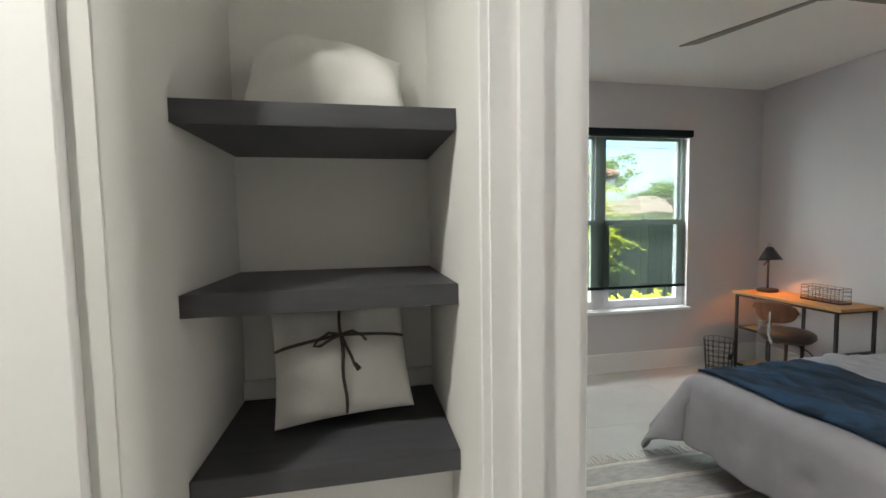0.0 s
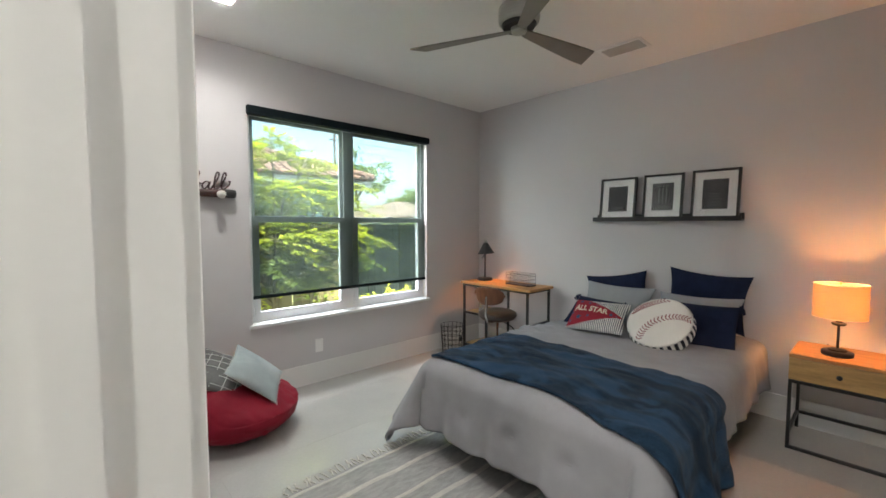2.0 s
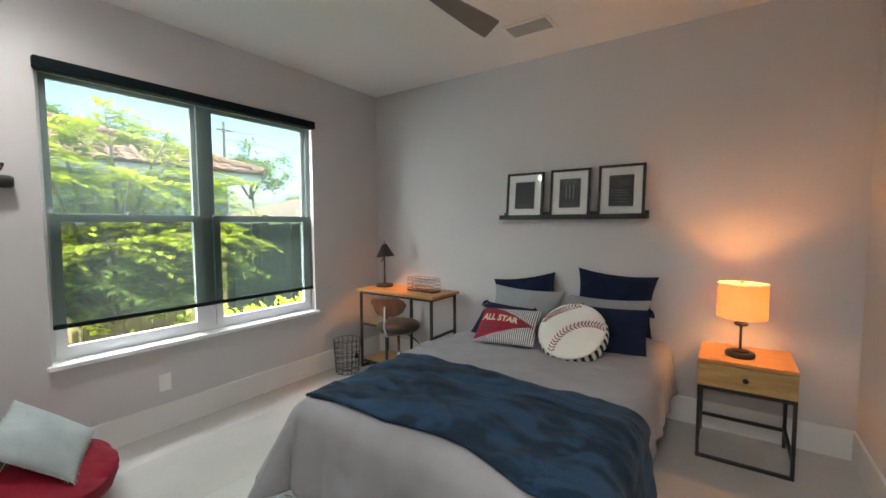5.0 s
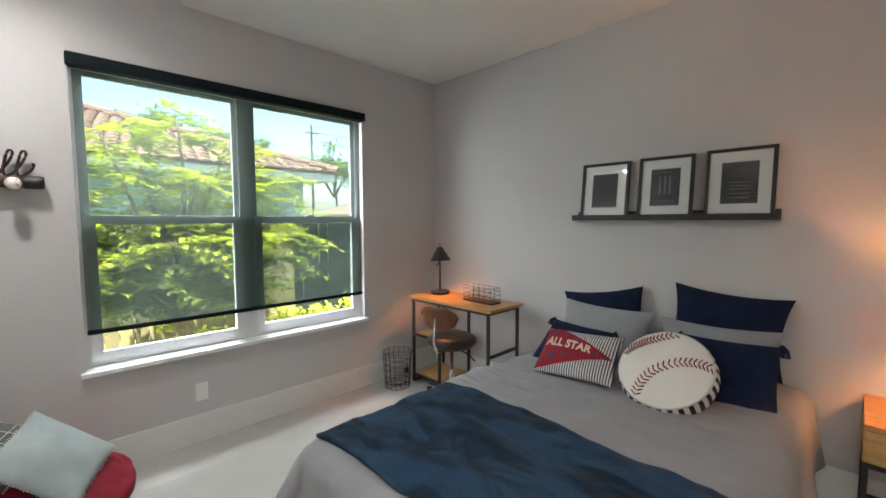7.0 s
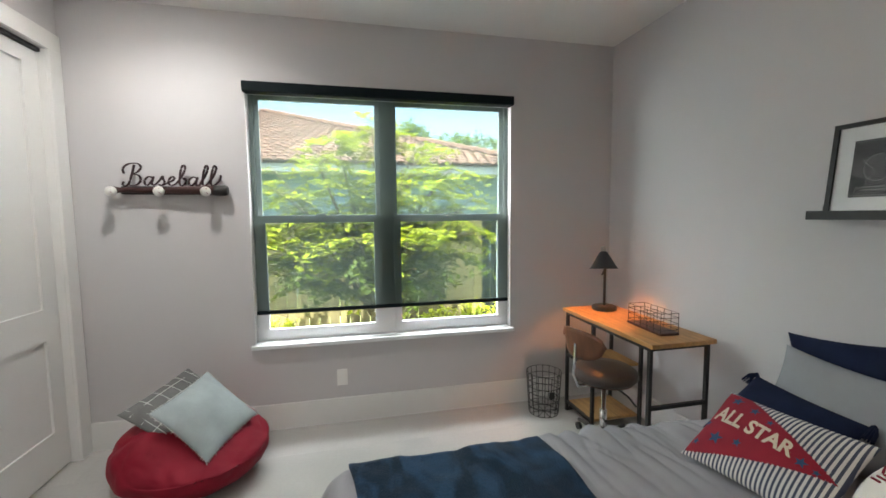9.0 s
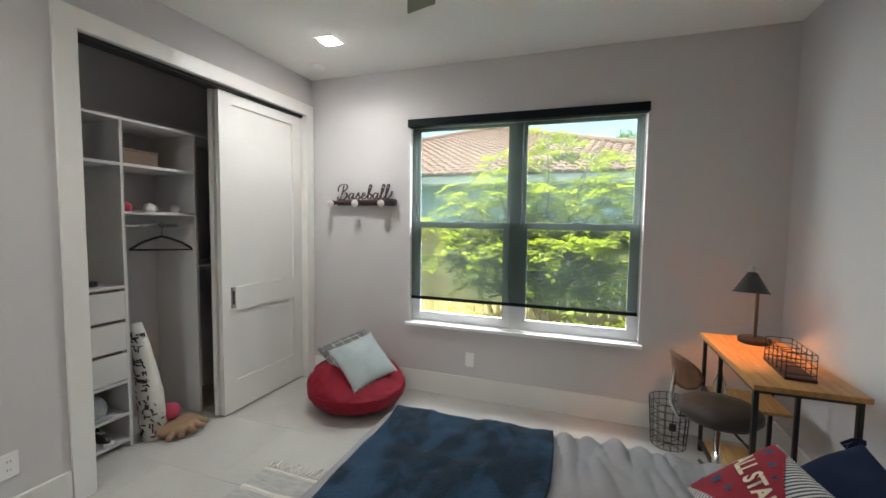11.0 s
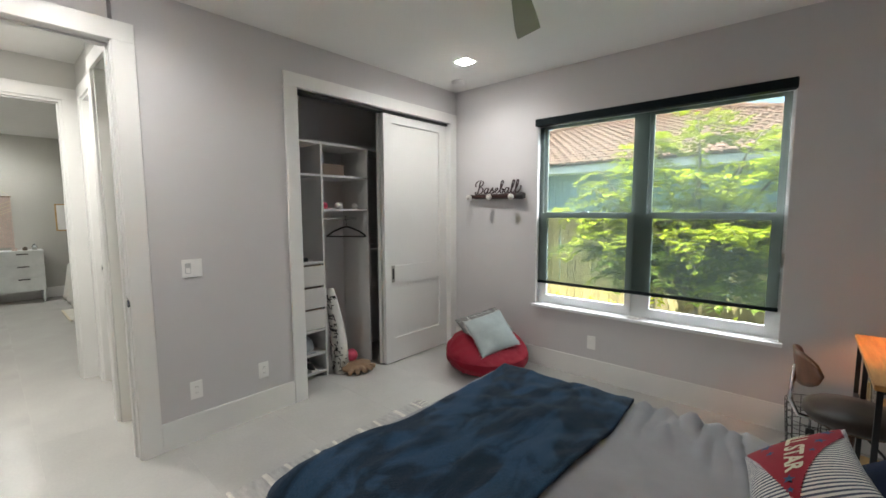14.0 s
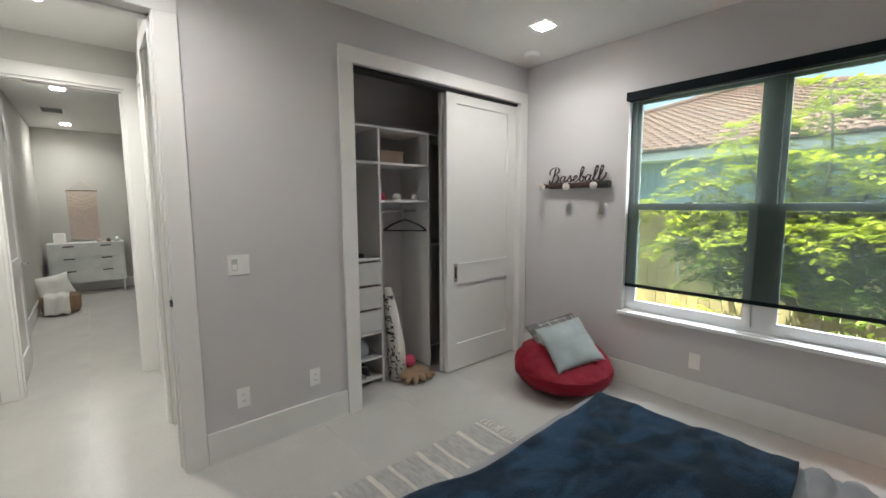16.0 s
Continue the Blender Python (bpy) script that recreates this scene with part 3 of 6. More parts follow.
# ---------- window ----------
def window():
    w = thing("window_1", (4.4, YN + 0.1, WZ0), "white vinyl double window with a dark solar screen in front", "window")
    F0, F1 = YN + 0.06, YN + 0.115
    mid = (WX0 + WX1) / 2 - 0.01
    part("window_frame", boxes((WX0, WX0 + 0.035, F0, F1, WZ0, WZ1), (WX1 - 0.035, WX1, F0, F1, WZ0, WZ1), (WX0 + 0.035, WX1 - 0.035, F0, F1, WZ0, WZ0 + 0.035), (WX0 + 0.035, WX1 - 0.035, F0, F1, WZ1 - 0.04, WZ1), (mid - 0.045, mid + 0.045, F0, F1, WZ0 + 0.035, WZ1 - 0.04)), VINYL, w)
    for a, b in ((WX0 + 0.035, mid - 0.045), (mid + 0.045, WX1 - 0.035)):
        part("lower_sash", boxes((a, a + 0.05, F0 - 0.012, F0 + 0.02, WZ0 + 0.036, 1.46), (b - 0.05, b, F0 - 0.012, F0 + 0.02, WZ0 + 0.036, 1.46), (a + 0.05, b - 0.05, F0 - 0.012, F0 + 0.02, WZ0 + 0.036, WZ0 + 0.085), (a + 0.05, b - 0.05, F0 - 0.012, F0 + 0.02, 1.415, 1.46)), VINYL, w)
        part("upper_sash", boxes((a, a + 0.03, F0 + 0.022, F0 + 0.05, 1.42, WZ1 - 0.04), (b - 0.03, b, F0 + 0.022, F0 + 0.05, 1.42, WZ1 - 0.04), (a + 0.03, b - 0.03, F0 + 0.022, F0 + 0.05, 1.42, 1.465), (a + 0.03, b - 0.03, F0 + 0.022, F0 + 0.05, WZ1 - 0.07, WZ1 - 0.04)), VINYL, w)
        for nm, s in (("pane", (a + 0.05, b - 0.05, F0 + 0.002, F0 + 0.006, WZ0 + 0.085, 1.415)), ("pane", (a + 0.03, b - 0.03, F0 + 0.034, F0 + 0.038, 1.465, WZ1 - 0.07))):
            g = part(nm, boxes(s), PANE, w, "clear glass pane")
            g.visible_shadow = False
        part("sash_lock", boxes(((a + b) / 2 - 0.03, (a + b) / 2 + 0.03, F0 - 0.014, F0 + 0.01, 1.461, 1.474), bevel=0.003), VINYL, w)
    part("window_sill", boxes((WX0 - 0.02, WX1 + 0.02, YN - 0.035, YN - 0.001, WZ0 - 0.028, WZ0 - 0.002), (WX0 + 0.001, WX1 - 0.001, YN - 0.001, F0 - 0.001, WZ0, WZ0 + 0.004), bevel=0.003), VINYL, w)
    part("window_return", boxes((WX0, WX0 + 0.004, YN + 0.001, F0 - 0.001, WZ0 + 0.005, WZ1 - 0.001), (WX1 - 0.004, WX1, YN + 0.001, F0 - 0.001, WZ0 + 0.005, WZ1 - 0.001)), TRIM, w)
    b = thing("roller_blind", (4.4, YN, 2.3), "dark teal solar roller blind lowered over most of the window", "blind")
    part("cassette", boxes((WX0 - 0.005, WX1 + 0.005, YN - 0.045, YN + 0.035, 2.248, 2.312), bevel=0.004), BLINDS, b)
    bm = bmesh.new()
    g = [[bm.verts.new((x, YN + 0.012, z)) for x in (WX0 + 0.02, 4.4, WX1 - 0.02)] for z in (0.825, 1.5, 2.24)]
    for i in range(2):
        for j in range(2):
            bm.faces.new((g[i][j], g[i][j + 1], g[i + 1][j + 1], g[i + 1][j]))
    part("screen_fabric", bm, BLIND, b, "see-through dark screen fabric")
    part("bottom_rail", boxes((WX0 + 0.018, WX1 - 0.018, YN + 0.004, YN + 0.022, 0.80, 0.826), bevel=0.003), BLINDS, b)


window()


# ---------- outdoors ----------
def outdoors():
    GZ = -0.30
    part("ground", boxes((-150, 150, YN + 0.21, 400, GZ - 0.2, GZ)), GRASS, None, "lawn running out to the horizon", kind="structure")
    FYY = 7.6
    fence = thing("fence", (3, FYY, GZ), "weathered tan wooden board fence along the garden", "fence")
    for z in (0.0, 0.62, 1.22):
        part("rail", boxes((-3.0, 13.0, FYY + 0.005, FYY + 0.045, z, z + 0.09)), FENCE, fence)
    meshes = []
    for k in range(6):
        bm = boxes((-0.068, 0.068, -0.018, 0.0, 0, 1.71 + 0.01 * (k % 3)))
        for v in bm.verts:
            if v.co.z > 1 and abs(v.co.x) > 0.06:
                v.co.z -= 0.02
        me = bpy.data.meshes.new("board")
        bm.to_mesh(me)
        bm.free()
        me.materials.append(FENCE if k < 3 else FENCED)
        meshes.append(me)
    rnd = random.Random(4)
    for i in range(112):
        # Boards past 63 use the wood with shade in its colour.
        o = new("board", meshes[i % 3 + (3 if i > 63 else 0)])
        o.parent = fence
        o.location = (-6.0 + i * 0.1435, rnd.uniform(-0.006, 0.0), rnd.uniform(-0.015, 0.015))
        o.rotation_euler = (0, rnd.uniform(-0.006, 0.006), 0)
    # neighbour's house
    h = thing("house", (2, 11, GZ), "blue-green single-storey house with a terracotta tile hip roof", "house")
    part("wall", boxes((-5.4, 7.9, 10.9, 24.2, GZ, 2.42)), TEAL, h, "blue-green painted house wall")
    bm = bmesh.new()
    for i in range(80):
        x = -5.35 + i * 0.2
        if x < 7.8:
            box(bm, x, x + 0.03, 10.875, 10.899, GZ, 2.32)
    part("batten", bm, TEAL, h, kind="stuff")
    part("fascia", boxes((-5.95, 8.45, 10.38, 10.43, 2.36, 2.53), (8.40, 8.45, 10.43, 24.7, 2.36, 2.53)), FASCIA, h, "pale painted fascia")
    part("soffit", boxes((-5.95, 8.40, 10.43, 10.905, 2.36, 2.385), (7.895, 8.40, 10.905, 24.7, 2.36, 2.385)), FASCIA, h, "pale soffit")
    A, L, R, BR, BL = Vector((1.25, 17.5, 5.15)), Vector((-5.95, 10.33, 2.56)), Vector((8.5, 10.33, 2.56)), Vector((8.5, 24.7, 2.56)), Vector((-5.95, 24.7, 2.56))
    bm = bmesh.new()
    vs = [bm.verts.new(p - Vector((0, 0, 0.03))) for p in (A, L, R, BR, BL)]
    for f in ((1, 2, 0), (2, 3, 0), (3, 4, 0), (4, 1, 0)):
        bm.faces.new([vs[i] for i in f])
    part("roof", bm, ROOFT, h, "terracotta tile roof")
    # barrel tiles on the two slopes that face the garden
    bm = bmesh.new()
    for P, Q in ((L, R), (R, BR)):
        along = (Q - P).normalized()
        t0 = (A - P).dot(along)
        foot = P + along * t0
        up = (A - foot)
        sl = up.length
        up.normalize()
        nrm = along.cross(up).normalized()
        if nrm.z < 0:
            nrm = -nrm
        W = (Q - P).length
        rows = int(sl / 0.30)
        for r in range(rows):
            s = r * 0.30
            a = t0 * s / sl
            b = W - (W - t0) * s / sl
            n = int((b - a) / 0.24)
            for i in range(n):
                c = a + (i + 0.5) * 0.24 + noise.random() * 0.008
                ring = []
                for sv, lift in ((s - 0.03, 0.020), (s + 0.31, 0.0)):
                    for k in range(5):
                        th = math.pi * k / 4
                        p = P + along * (c - 0.115 * math.cos(th)) + up * sv + nrm * (0.045 * math.sin(th) + lift)
                        ring.append(bm.verts.new(p))
                for k in range(4):
                    bm.faces.new((ring[k], ring[k + 1], ring[k + 6], ring[k + 5]))
                bm.faces.new(ring[:5])
    part("roof_tile", bm, ROOFT, h, kind="stuff")
    for P in (L, R):
        pts = [P.lerp(A, k / 30) + Vector((0, 0, 0.06 + 0.015 * (k % 2))) for k in range(31)]
        part("ridge_cap", tube(bmesh.new(), pts, 0.09, 8), ROOFT, h)
    # leafy tree by the window
    rnd = random.Random(11)
    tree = thing("tree", (4.35, 6.5, GZ), "small garden tree with light green leaves in front of the fence", "tree")
    bm = bmesh.new()
    base = Vector((4.45, 6.65, GZ))
    fork = Vector((4.40, 6.55, 0.5))
    tube(bm, [base, base.lerp(fork, 0.5) + Vector((0.03, 0, 0)), fork], [0.07, 0.06, 0.05], 10)
    leaves, dark, sprays = bmesh.new(), bmesh.new(), 0

    def leaf(b, p, d, size):
        side = d.cross(Vector((0, 0, 1)))
        side = side.normalized() if side.length > 1e-3 else Vector((1, 0, 0))
        nn = side.cross(d).normalized()
        w = size * 0.27
        a = b.verts.new(p)
        m1 = b.verts.new(p + d * size * 0.5 + side * w + nn * size * 0.06)
        m2 = b.verts.new(p + d * size * 0.5 - side * w + nn * size * 0.06)
        t = b.verts.new(p + d * size - nn * size * 0.08)
        c = b.verts.new(p + d * size * 0.5)
        b.faces.new((a, m1, c))
        b.faces.new((c, m1, t))
        b.faces.new((a, c, m2))
        b.faces.new((c, t, m2))

    limbs = [(3.35, 6.2, 1.75), (3.75, 6.1, 2.2), (4.4, 6.5, 2.55), (4.9, 6.4, 2.1), (5.45, 6.2, 1.55), (3.2, 6.0, 1.15), (4.15, 5.75, 1.25), (4.8, 5.85, 1.3), (5.5, 6.3, 1.0), (4.3, 7.0, 1.7), (3.6, 6.9, 1.4), (5.2, 7.0, 1.5), (4.1, 6.1, 0.85), (4.9, 6.1, 0.7), (3.6, 6.3, 0.7), (4.5, 6.2, 1.9), (5.0, 6.7, 2.35), (5.75, 6.5, 1.25), (4.0, 6.4, 2.4), (2.9, 6.3, 1.5), (3.0, 6.4, 1.0), (3.3, 6.5, 2.0), (5.7, 6.6, 1.7), (5.3, 6.2, 2.0)]
    for e in limbs:
        e = Vector(e)
        st = fork + Vector((rnd.uniform(-0.05, 0.05), 0, rnd.uniform(-0.3, 0.2)))
        midp = st.lerp(e, 0.55) + Vector((rnd.uniform(-0.1, 0.1), rnd.uniform(-0.1, 0.1), 0.18))
        pts = []
        for k in range(9):
            t = k / 8
            pts.append(st * (1 - t) ** 2 + midp * 2 * t * (1 - t) + e * t * t)
        tube(bm, pts, [0.026 * (1 - k / 9) + 0.004 for k in range(9)], 6)
        for s in range(26):
            t = rnd.uniform(0.35, 1.0)
            p = st * (1 - t) ** 2 + midp * 2 * t * (1 - t) + e * t * t
            az = rnd.uniform(0, 2 * math.pi)
            d = Vector((math.cos(az), math.sin(az), rnd.uniform(-0.25, 0.45))).normalized()
            L_ = rnd.uniform(0.28, 0.55)
            tw = []
            for k in range(7):
                tw.append(p + d * L_ * k / 6 + Vector((0, 0, -0.13 * (k / 6) ** 2)))
            tube(bm, tw, 0.0035, 4)
            # Low and rear twigs get the darker leaves, shade put into colour.
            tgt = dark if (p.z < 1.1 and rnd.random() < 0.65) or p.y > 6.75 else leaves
            for k in range(1, 7):
                for sd_ in (-1, 1, 1, -1):
                    ld = (d * 0.55 + d.cross(Vector((0, 0, 1))) * sd_ * rnd.uniform(0.6, 1.1) + Vector((rnd.uniform(-.2, .2), rnd.uniform(-.2, .2), rnd.uniform(-0.35, 0.2)))).normalized()
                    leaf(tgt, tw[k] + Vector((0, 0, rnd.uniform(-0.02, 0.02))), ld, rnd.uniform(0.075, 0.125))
    part("trunk", bm, BARK, tree, "thin brown trunk and limbs", True)
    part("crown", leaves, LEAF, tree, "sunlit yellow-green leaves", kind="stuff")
    part("inner_crown", dark, LEAFD, tree, "green leaves with shade put into their darker colour", kind="stuff")
    # low plants at the foot of the fence
    for x, ht in ((2.3, 0.36), (3.1, 0.40), (4.7, 0.38), (5.35, 0.42), (5.9, 0.50), (6.45, 0.46), (7.0, 0.52), (7.55, 0.44), (8.1, 0.5)):
        sh = thing("shrub", (x, 7.25, GZ), "low sunlit yellow-green shrub at the foot of the fence", "shrub", "shrubs along the fence")
        stems, lv = bmesh.new(), bmesh.new()
        for k in range(24):
            az, le = rnd.uniform(0, 6.283), rnd.uniform(0.1, 0.32)
            top = Vector((x + le * math.cos(az), 7.25 + le * 0.7 * math.sin(az), GZ + ht * rnd.uniform(0.55, 1.0)))
            bs = Vector((x + rnd.uniform(-0.04, 0.04), 7.25 + rnd.uniform(-0.04, 0.04), GZ))
            tube(stems, [bs, bs.lerp(top, 0.5) + Vector((0, 0, 0.05)), top], 0.004, 4)
            for q in range(16):
                p = bs.lerp(top, 0.25 + 0.75 * q / 15)
                dd = Vector((rnd.uniform(-1, 1), rnd.uniform(-1, 1), rnd.uniform(-0.2, 0.8))).normalized()
                leaf(lv, p, dd, rnd.uniform(0.07, 0.12))
        part("stems", stems, BARK, sh, "thin brown stems", kind="stuff")
        part("crown", lv, LEAF, sh, "yellow-green leaves", kind="stuff")
    # trees beyond
    def far_tree(x, y, z, r, label):
        t = thing("far_tree", (x, y, GZ), label, "tree")
        b = bmesh.new()
        tube(b, [(x, y, GZ), (x + 0.1 * r, y, z * 0.5), (x, y, z)], [0.16 * r ** 0.5, 0.1, 0.05], 8)
        for k in range(6):
            a = k * 1.05
            tube(b, [(x, y, z * 0.6), (x + r * 0.6 * math.cos(a), y + r * 0.6 * math.sin(a), z + r * 0.2 * (k % 2))], [0.07, 0.03], 5)
        part("trunk", b, BARK, t, smooth=True)
        b = bmesh.new()
        for k in range(26):
            c = Vector((rnd.gauss(0, r * 0.5), rnd.gauss(0, r * 0.4), rnd.gauss(0, r * 0.25)))
            for q in range(95):
                p = c + Vector((rnd.gauss(0, r * 0.14), rnd.gauss(0, r * 0.14), rnd.gauss(0, r * 0.10)))
                dd = Vector((rnd.uniform(-1, 1), rnd.uniform(-1, 1), rnd.uniform(-0.7, 0.7))).normalized()
                leaf(b, Vector((x, y, z)) + p, dd, r * 0.13)
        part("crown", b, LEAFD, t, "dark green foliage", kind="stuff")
    far_tree(19.9, 30.5, 5.4, 2.5, "dark rounded tree beyond the house")
    far_tree(18.5, 20.0, 3.0, 1.4, "dark green tree beyond the fence")
    far_tree(7.8, 30.0, 6.8, 2.2, "dark tree beyond the roof")
    far_tree(12.8, 30.0, 6.2, 2.2, "dark tree beyond the roof")
    far_tree(24.5, 30.0, 3.4, 1.2, "dark rounded tree in the distance")
    far_tree(8.3, 8.9, 0.9, 0.9, "green shrub by the fence")
    pole = thing("utility_pole", (18.9, 32.0, GZ), "grey utility pole with a crossarm", "pole")
    part("post", lathed([(0.13, 0), (0.09, 9.2)], (18.9, 32.0, GZ), 12), BARK, pole)
    part("crossarm", boxes((18.3, 19.5, 31.85, 31.9, 8.2, 8.32)), BARK, pole)
    wire = thing("power_line", (18.9, 32.0, 8), "thin black power lines", "cable")
    for z in (8.33, 7.6):
        part("wire", tube(bmesh.new(), [(18.9 + k * 6, 31.88 - k * 0.8, z - 0.7 * math.sin(math.pi * k / 8)) for k in range(9)], 0.02, 5), BLACKM, wire)
    nh = thing("distant_house", (24, 22, GZ), "low pale grey roof beyond the fence", "house")
    part("wall", boxes((18, 34, 22, 30, GZ, 1.9)), FASCIA, nh)
    bm = bmesh.new()
    v = [bm.verts.new(p) for p in ((17.5, 21.5, 1.85), (34.5, 21.5, 1.85), (34.5, 30.5, 1.85), (17.5, 30.5, 1.85), (20.5, 26, 3.1), (31, 26, 3.1))]
    for f in ((0, 1, 5, 4), (1, 2, 5), (2, 3, 4, 5), (3, 0, 4)):
        bm.faces.new([v[i] for i in f])
    part("roof", bm, CARD, nh)


outdoors()


# ---------- ceiling things ----------
def led(x, y):
    d = thing("downlight", (x, y, CH - 0.02), "square white recessed ceiling downlight, lit", "ceiling light", "downlights")
    part("trim", boxes((x - 0.075, x + 0.075, y - 0.075, y + 0.075, CH - 0.008, CH - 0.001), bevel=0.002), PLASTIC, d)
    part("lens", boxes((x - 0.055, x + 0.055, y - 0.055, y + 0.055, CH - 0.014, CH - 0.0085)), LEDM, d, "glowing lens")


# The downlight at (3.165, 1.35) is unseen, added to go with the fill lamp.
for p in ((3.165, 3.77), (3.165, 1.35), (1.45, 1.02), (-1.16, 1.04), (-3.7, 1.02)):
    led(*p)
sm = thing("smoke_detector", (2.77, 4.16, CH - 0.035), "small white round smoke detector", "smoke detector")
part("body", lathed([(0.050, 0.0), (0.062, 0.01), (0.064, 0.034)], (2.77, 4.16, CH - 0.035)), PLASTIC, sm, smooth=False)


SLAT = surf("grey vent slat", (0.42, 0.42, 0.40), 0.5)


def vent(x0, x1, y0, y1, label, slats=9):
    v = thing("ceiling_vent", ((x0 + x1) / 2, (y0 + y1) / 2, CH - 0.01), label, "vent")
    part("backing", boxes((x0 + 0.02, x1 - 0.02, y0 + 0.02, y1 - 0.02, CH - 0.003, CH - 0.001)), DARKP, v)
    part("frame", boxes((x0, x0 + 0.022, y0, y1, CH - 0.012, CH - 0.0035), (x1 - 0.022, x1, y0, y1, CH - 0.012, CH - 0.0035), (x0 + 0.022, x1 - 0.022, y0, y0 + 0.022, CH - 0.012, CH - 0.0035), (x0 + 0.022, x1 - 0.022, y1 - 0.022, y1, CH - 0.012, CH - 0.0035)), PLASTIC, v)
    for i in range(slats):
        x = x0 + 0.03 + (x1 - x0 - 0.06) * (i + 0.5) / slats
        m = Matrix.Translation((x, 0, CH - 0.009)) @ Matrix.Rotation(0.6, 4, "Y")
        part("slat", boxes((-0.007, 0.007, y0 + 0.023, y1 - 0.023, -0.001, 0.001), m=m), SLAT, v)


vent(5.50, 5.71, 2.32, 2.65, "white metal ceiling supply vent")
vent(-2.75, -2.35, 0.80, 1.05, "white metal ceiling vent in the far room", 8)


def fan():
    X, Y = 4.40, 2.56
    f = thing("ceiling_fan", (X, Y, 2.5), "brushed nickel ceiling fan with three grey blades", "ceiling fan")
    part("canopy", lathed([(0.065, 2.675), (0.075, 2.69), (0.075, CH - 0.001)], (X, Y, 0)), NICKEL, f, smooth=False)
    part("neck", lathed([(0.03, 2.661), (0.03, 2.674)], (X, Y, 0)), NICKEL, f)
    part("motor_housing", lathed([(0.105, 2.548), (0.114, 2.556), (0.118, 2.572), (0.118, 2.635), (0.108, 2.652), (0.05, 2.66)], (X, Y, 0), 40), NICKEL, f, smooth=True)
    part("motor_ring", lathed([(0.090, 2.528), (0.100, 2.5475)], (X, Y, 0), 40), BLACKM, f)
    part("hub", lathed([(0.02, 2.498), (0.042, 2.502), (0.046, 2.512), (0.046, 2.53)], (X, Y, 0), 32), NICKEL, f, smooth=True)
    for a in (114, -8, 232):
        m = Matrix.Translation((X, Y, 2.515)) @ Matrix.Rotation(radians(a), 4, "Z") @ Matrix.Rotation(radians(-13), 4, "X") @ Matrix.Rotation(radians(0.5), 4, "Y")
        bm = bmesh.new()
        top, bot = [], []
        n = 10
        outline = []
        for k in range(n + 1):
            t = k / n
            outline.append((0.03 + 0.64 * t, 0.024 + 0.052 * min(1, t * 1.2) ** 0.8))
        up = [(x, w) for x, w in outline]
        lo = [(x - (0.045 if x > 0.66 else 0), -w * 0.8) for x, w in reversed(outline)]
        ring = up + lo
        va = [bm.verts.new(m @ Vector((x, y, 0.004))) for x, y in ring]
        vb = [bm.verts.new(m @ Vector((x, y, -0.004))) for x, y in ring]
        bm.faces.new(va)
        bm.faces.new(vb[::-1])
        for i in range(len(ring)):
            j = (i + 1) % len(ring)
            bm.faces.new((va[i], vb[i], vb[j], va[j]))
        part("blade", bm, BLADE, f, "flat grey blade")


fan()


# ---------- wall plates ----------
def plate(x, y, z, face, kind):
    """face: 'x' on the west wall, 'y' on the window wall."""
    w = 0.115 if kind == "switch" else 0.072
    lab = {"switch": "white double rocker light switch", "outlet": "white wall outlet plate", "blank": "white blank wall plate"}[kind]
    o = thing("light_switch" if kind == "switch" else "wall_outlet", (x, y, z), lab, "switch" if kind == "switch" else "outlet")

    def b(a0, a1, z0, z1, d0, d1, nm, mt, bev=0.0):
        s = (x + d0, x + d1, y + a0, y + a1, z + z0, z + z1) if face == "x" else (x + a0, x + a1, y - d1, y - d0, z + z0, z + z1)
        part(nm, boxes(s, bevel=bev), mt, o)
    b(-w / 2, w / 2, -0.058, 0.058, 0.0005, 0.006, "plate", PLASTIC, 0.0015)
    if kind == "switch":
        # Grey patch puts the shading round one rocker into the colour.
        b(-0.040, -0.008, -0.033, 0.033, 0.0062, 0.0075, "frame", surf("painted plate shade", (0.5, 0.5, 0.5), 0.5))
        b(-0.036, -0.012, -0.028, 0.004, 0.0076, 0.011, "rocker", PLASTIC)
        b(0.008, 0.040, -0.033, 0.033, 0.0062, 0.009, "rocker", PLASTIC)
    elif kind == "outlet":
        for dz in (-0.02, 0.02):
            b(-0.017, 0.017, dz - 0.014, dz + 0.014, 0.0062, 0.008, "socket", PLASTIC, 0.002)
            for da in (-0.006, 0.006):
                b(da - 0.0012, da + 0.0012, dz - 0.005, dz + 0.005, 0.0081, 0.0086, "slot", DARKP)
    else:
        b(-0.017, 0.017, -0.034, 0.034, 0.0062, 0.0075, "insert", PLASTIC)


plate(XW, 1.833, 1.128, "x", "switch")
plate(XW, 1.816, 0.335, "x", "outlet")
plate(XW, 2.256, 0.335, "x", "outlet")
plate(4.048, YN, 0.325, "y", "blank")
plate(-1.2, 0.575, 1.2, "y", "switch")


# ---------- linen niche ----------
for zt in (1.68, 1.34, 1.00):
    s = thing("niche_shelf", (2.11, 1.9, zt - 0.04), "charcoal grey floating shelf in the linen niche", "shelf", "niche shelves")
    part("board", boxes((NX0 + 0.001, NX1 - 0.005, 1.7225, NB - 0.001, zt - 0.042, zt), bevel=0.0015), SHELF, s)
    part("front_edge", boxes((NX0 + 0.001, NX1 - 0.005, 1.72, 1.722, zt - 0.0415, zt - 0.0005)), SHELF, s, "charcoal edge strip")
part("niche_cleat", boxes((NX0 + 0.001, NX1 - 0.005, NB - 0.018, NB - 0.0005, 1.001, 1.05)), TRIM, None, "white painted wooden cleat", kind="structure")
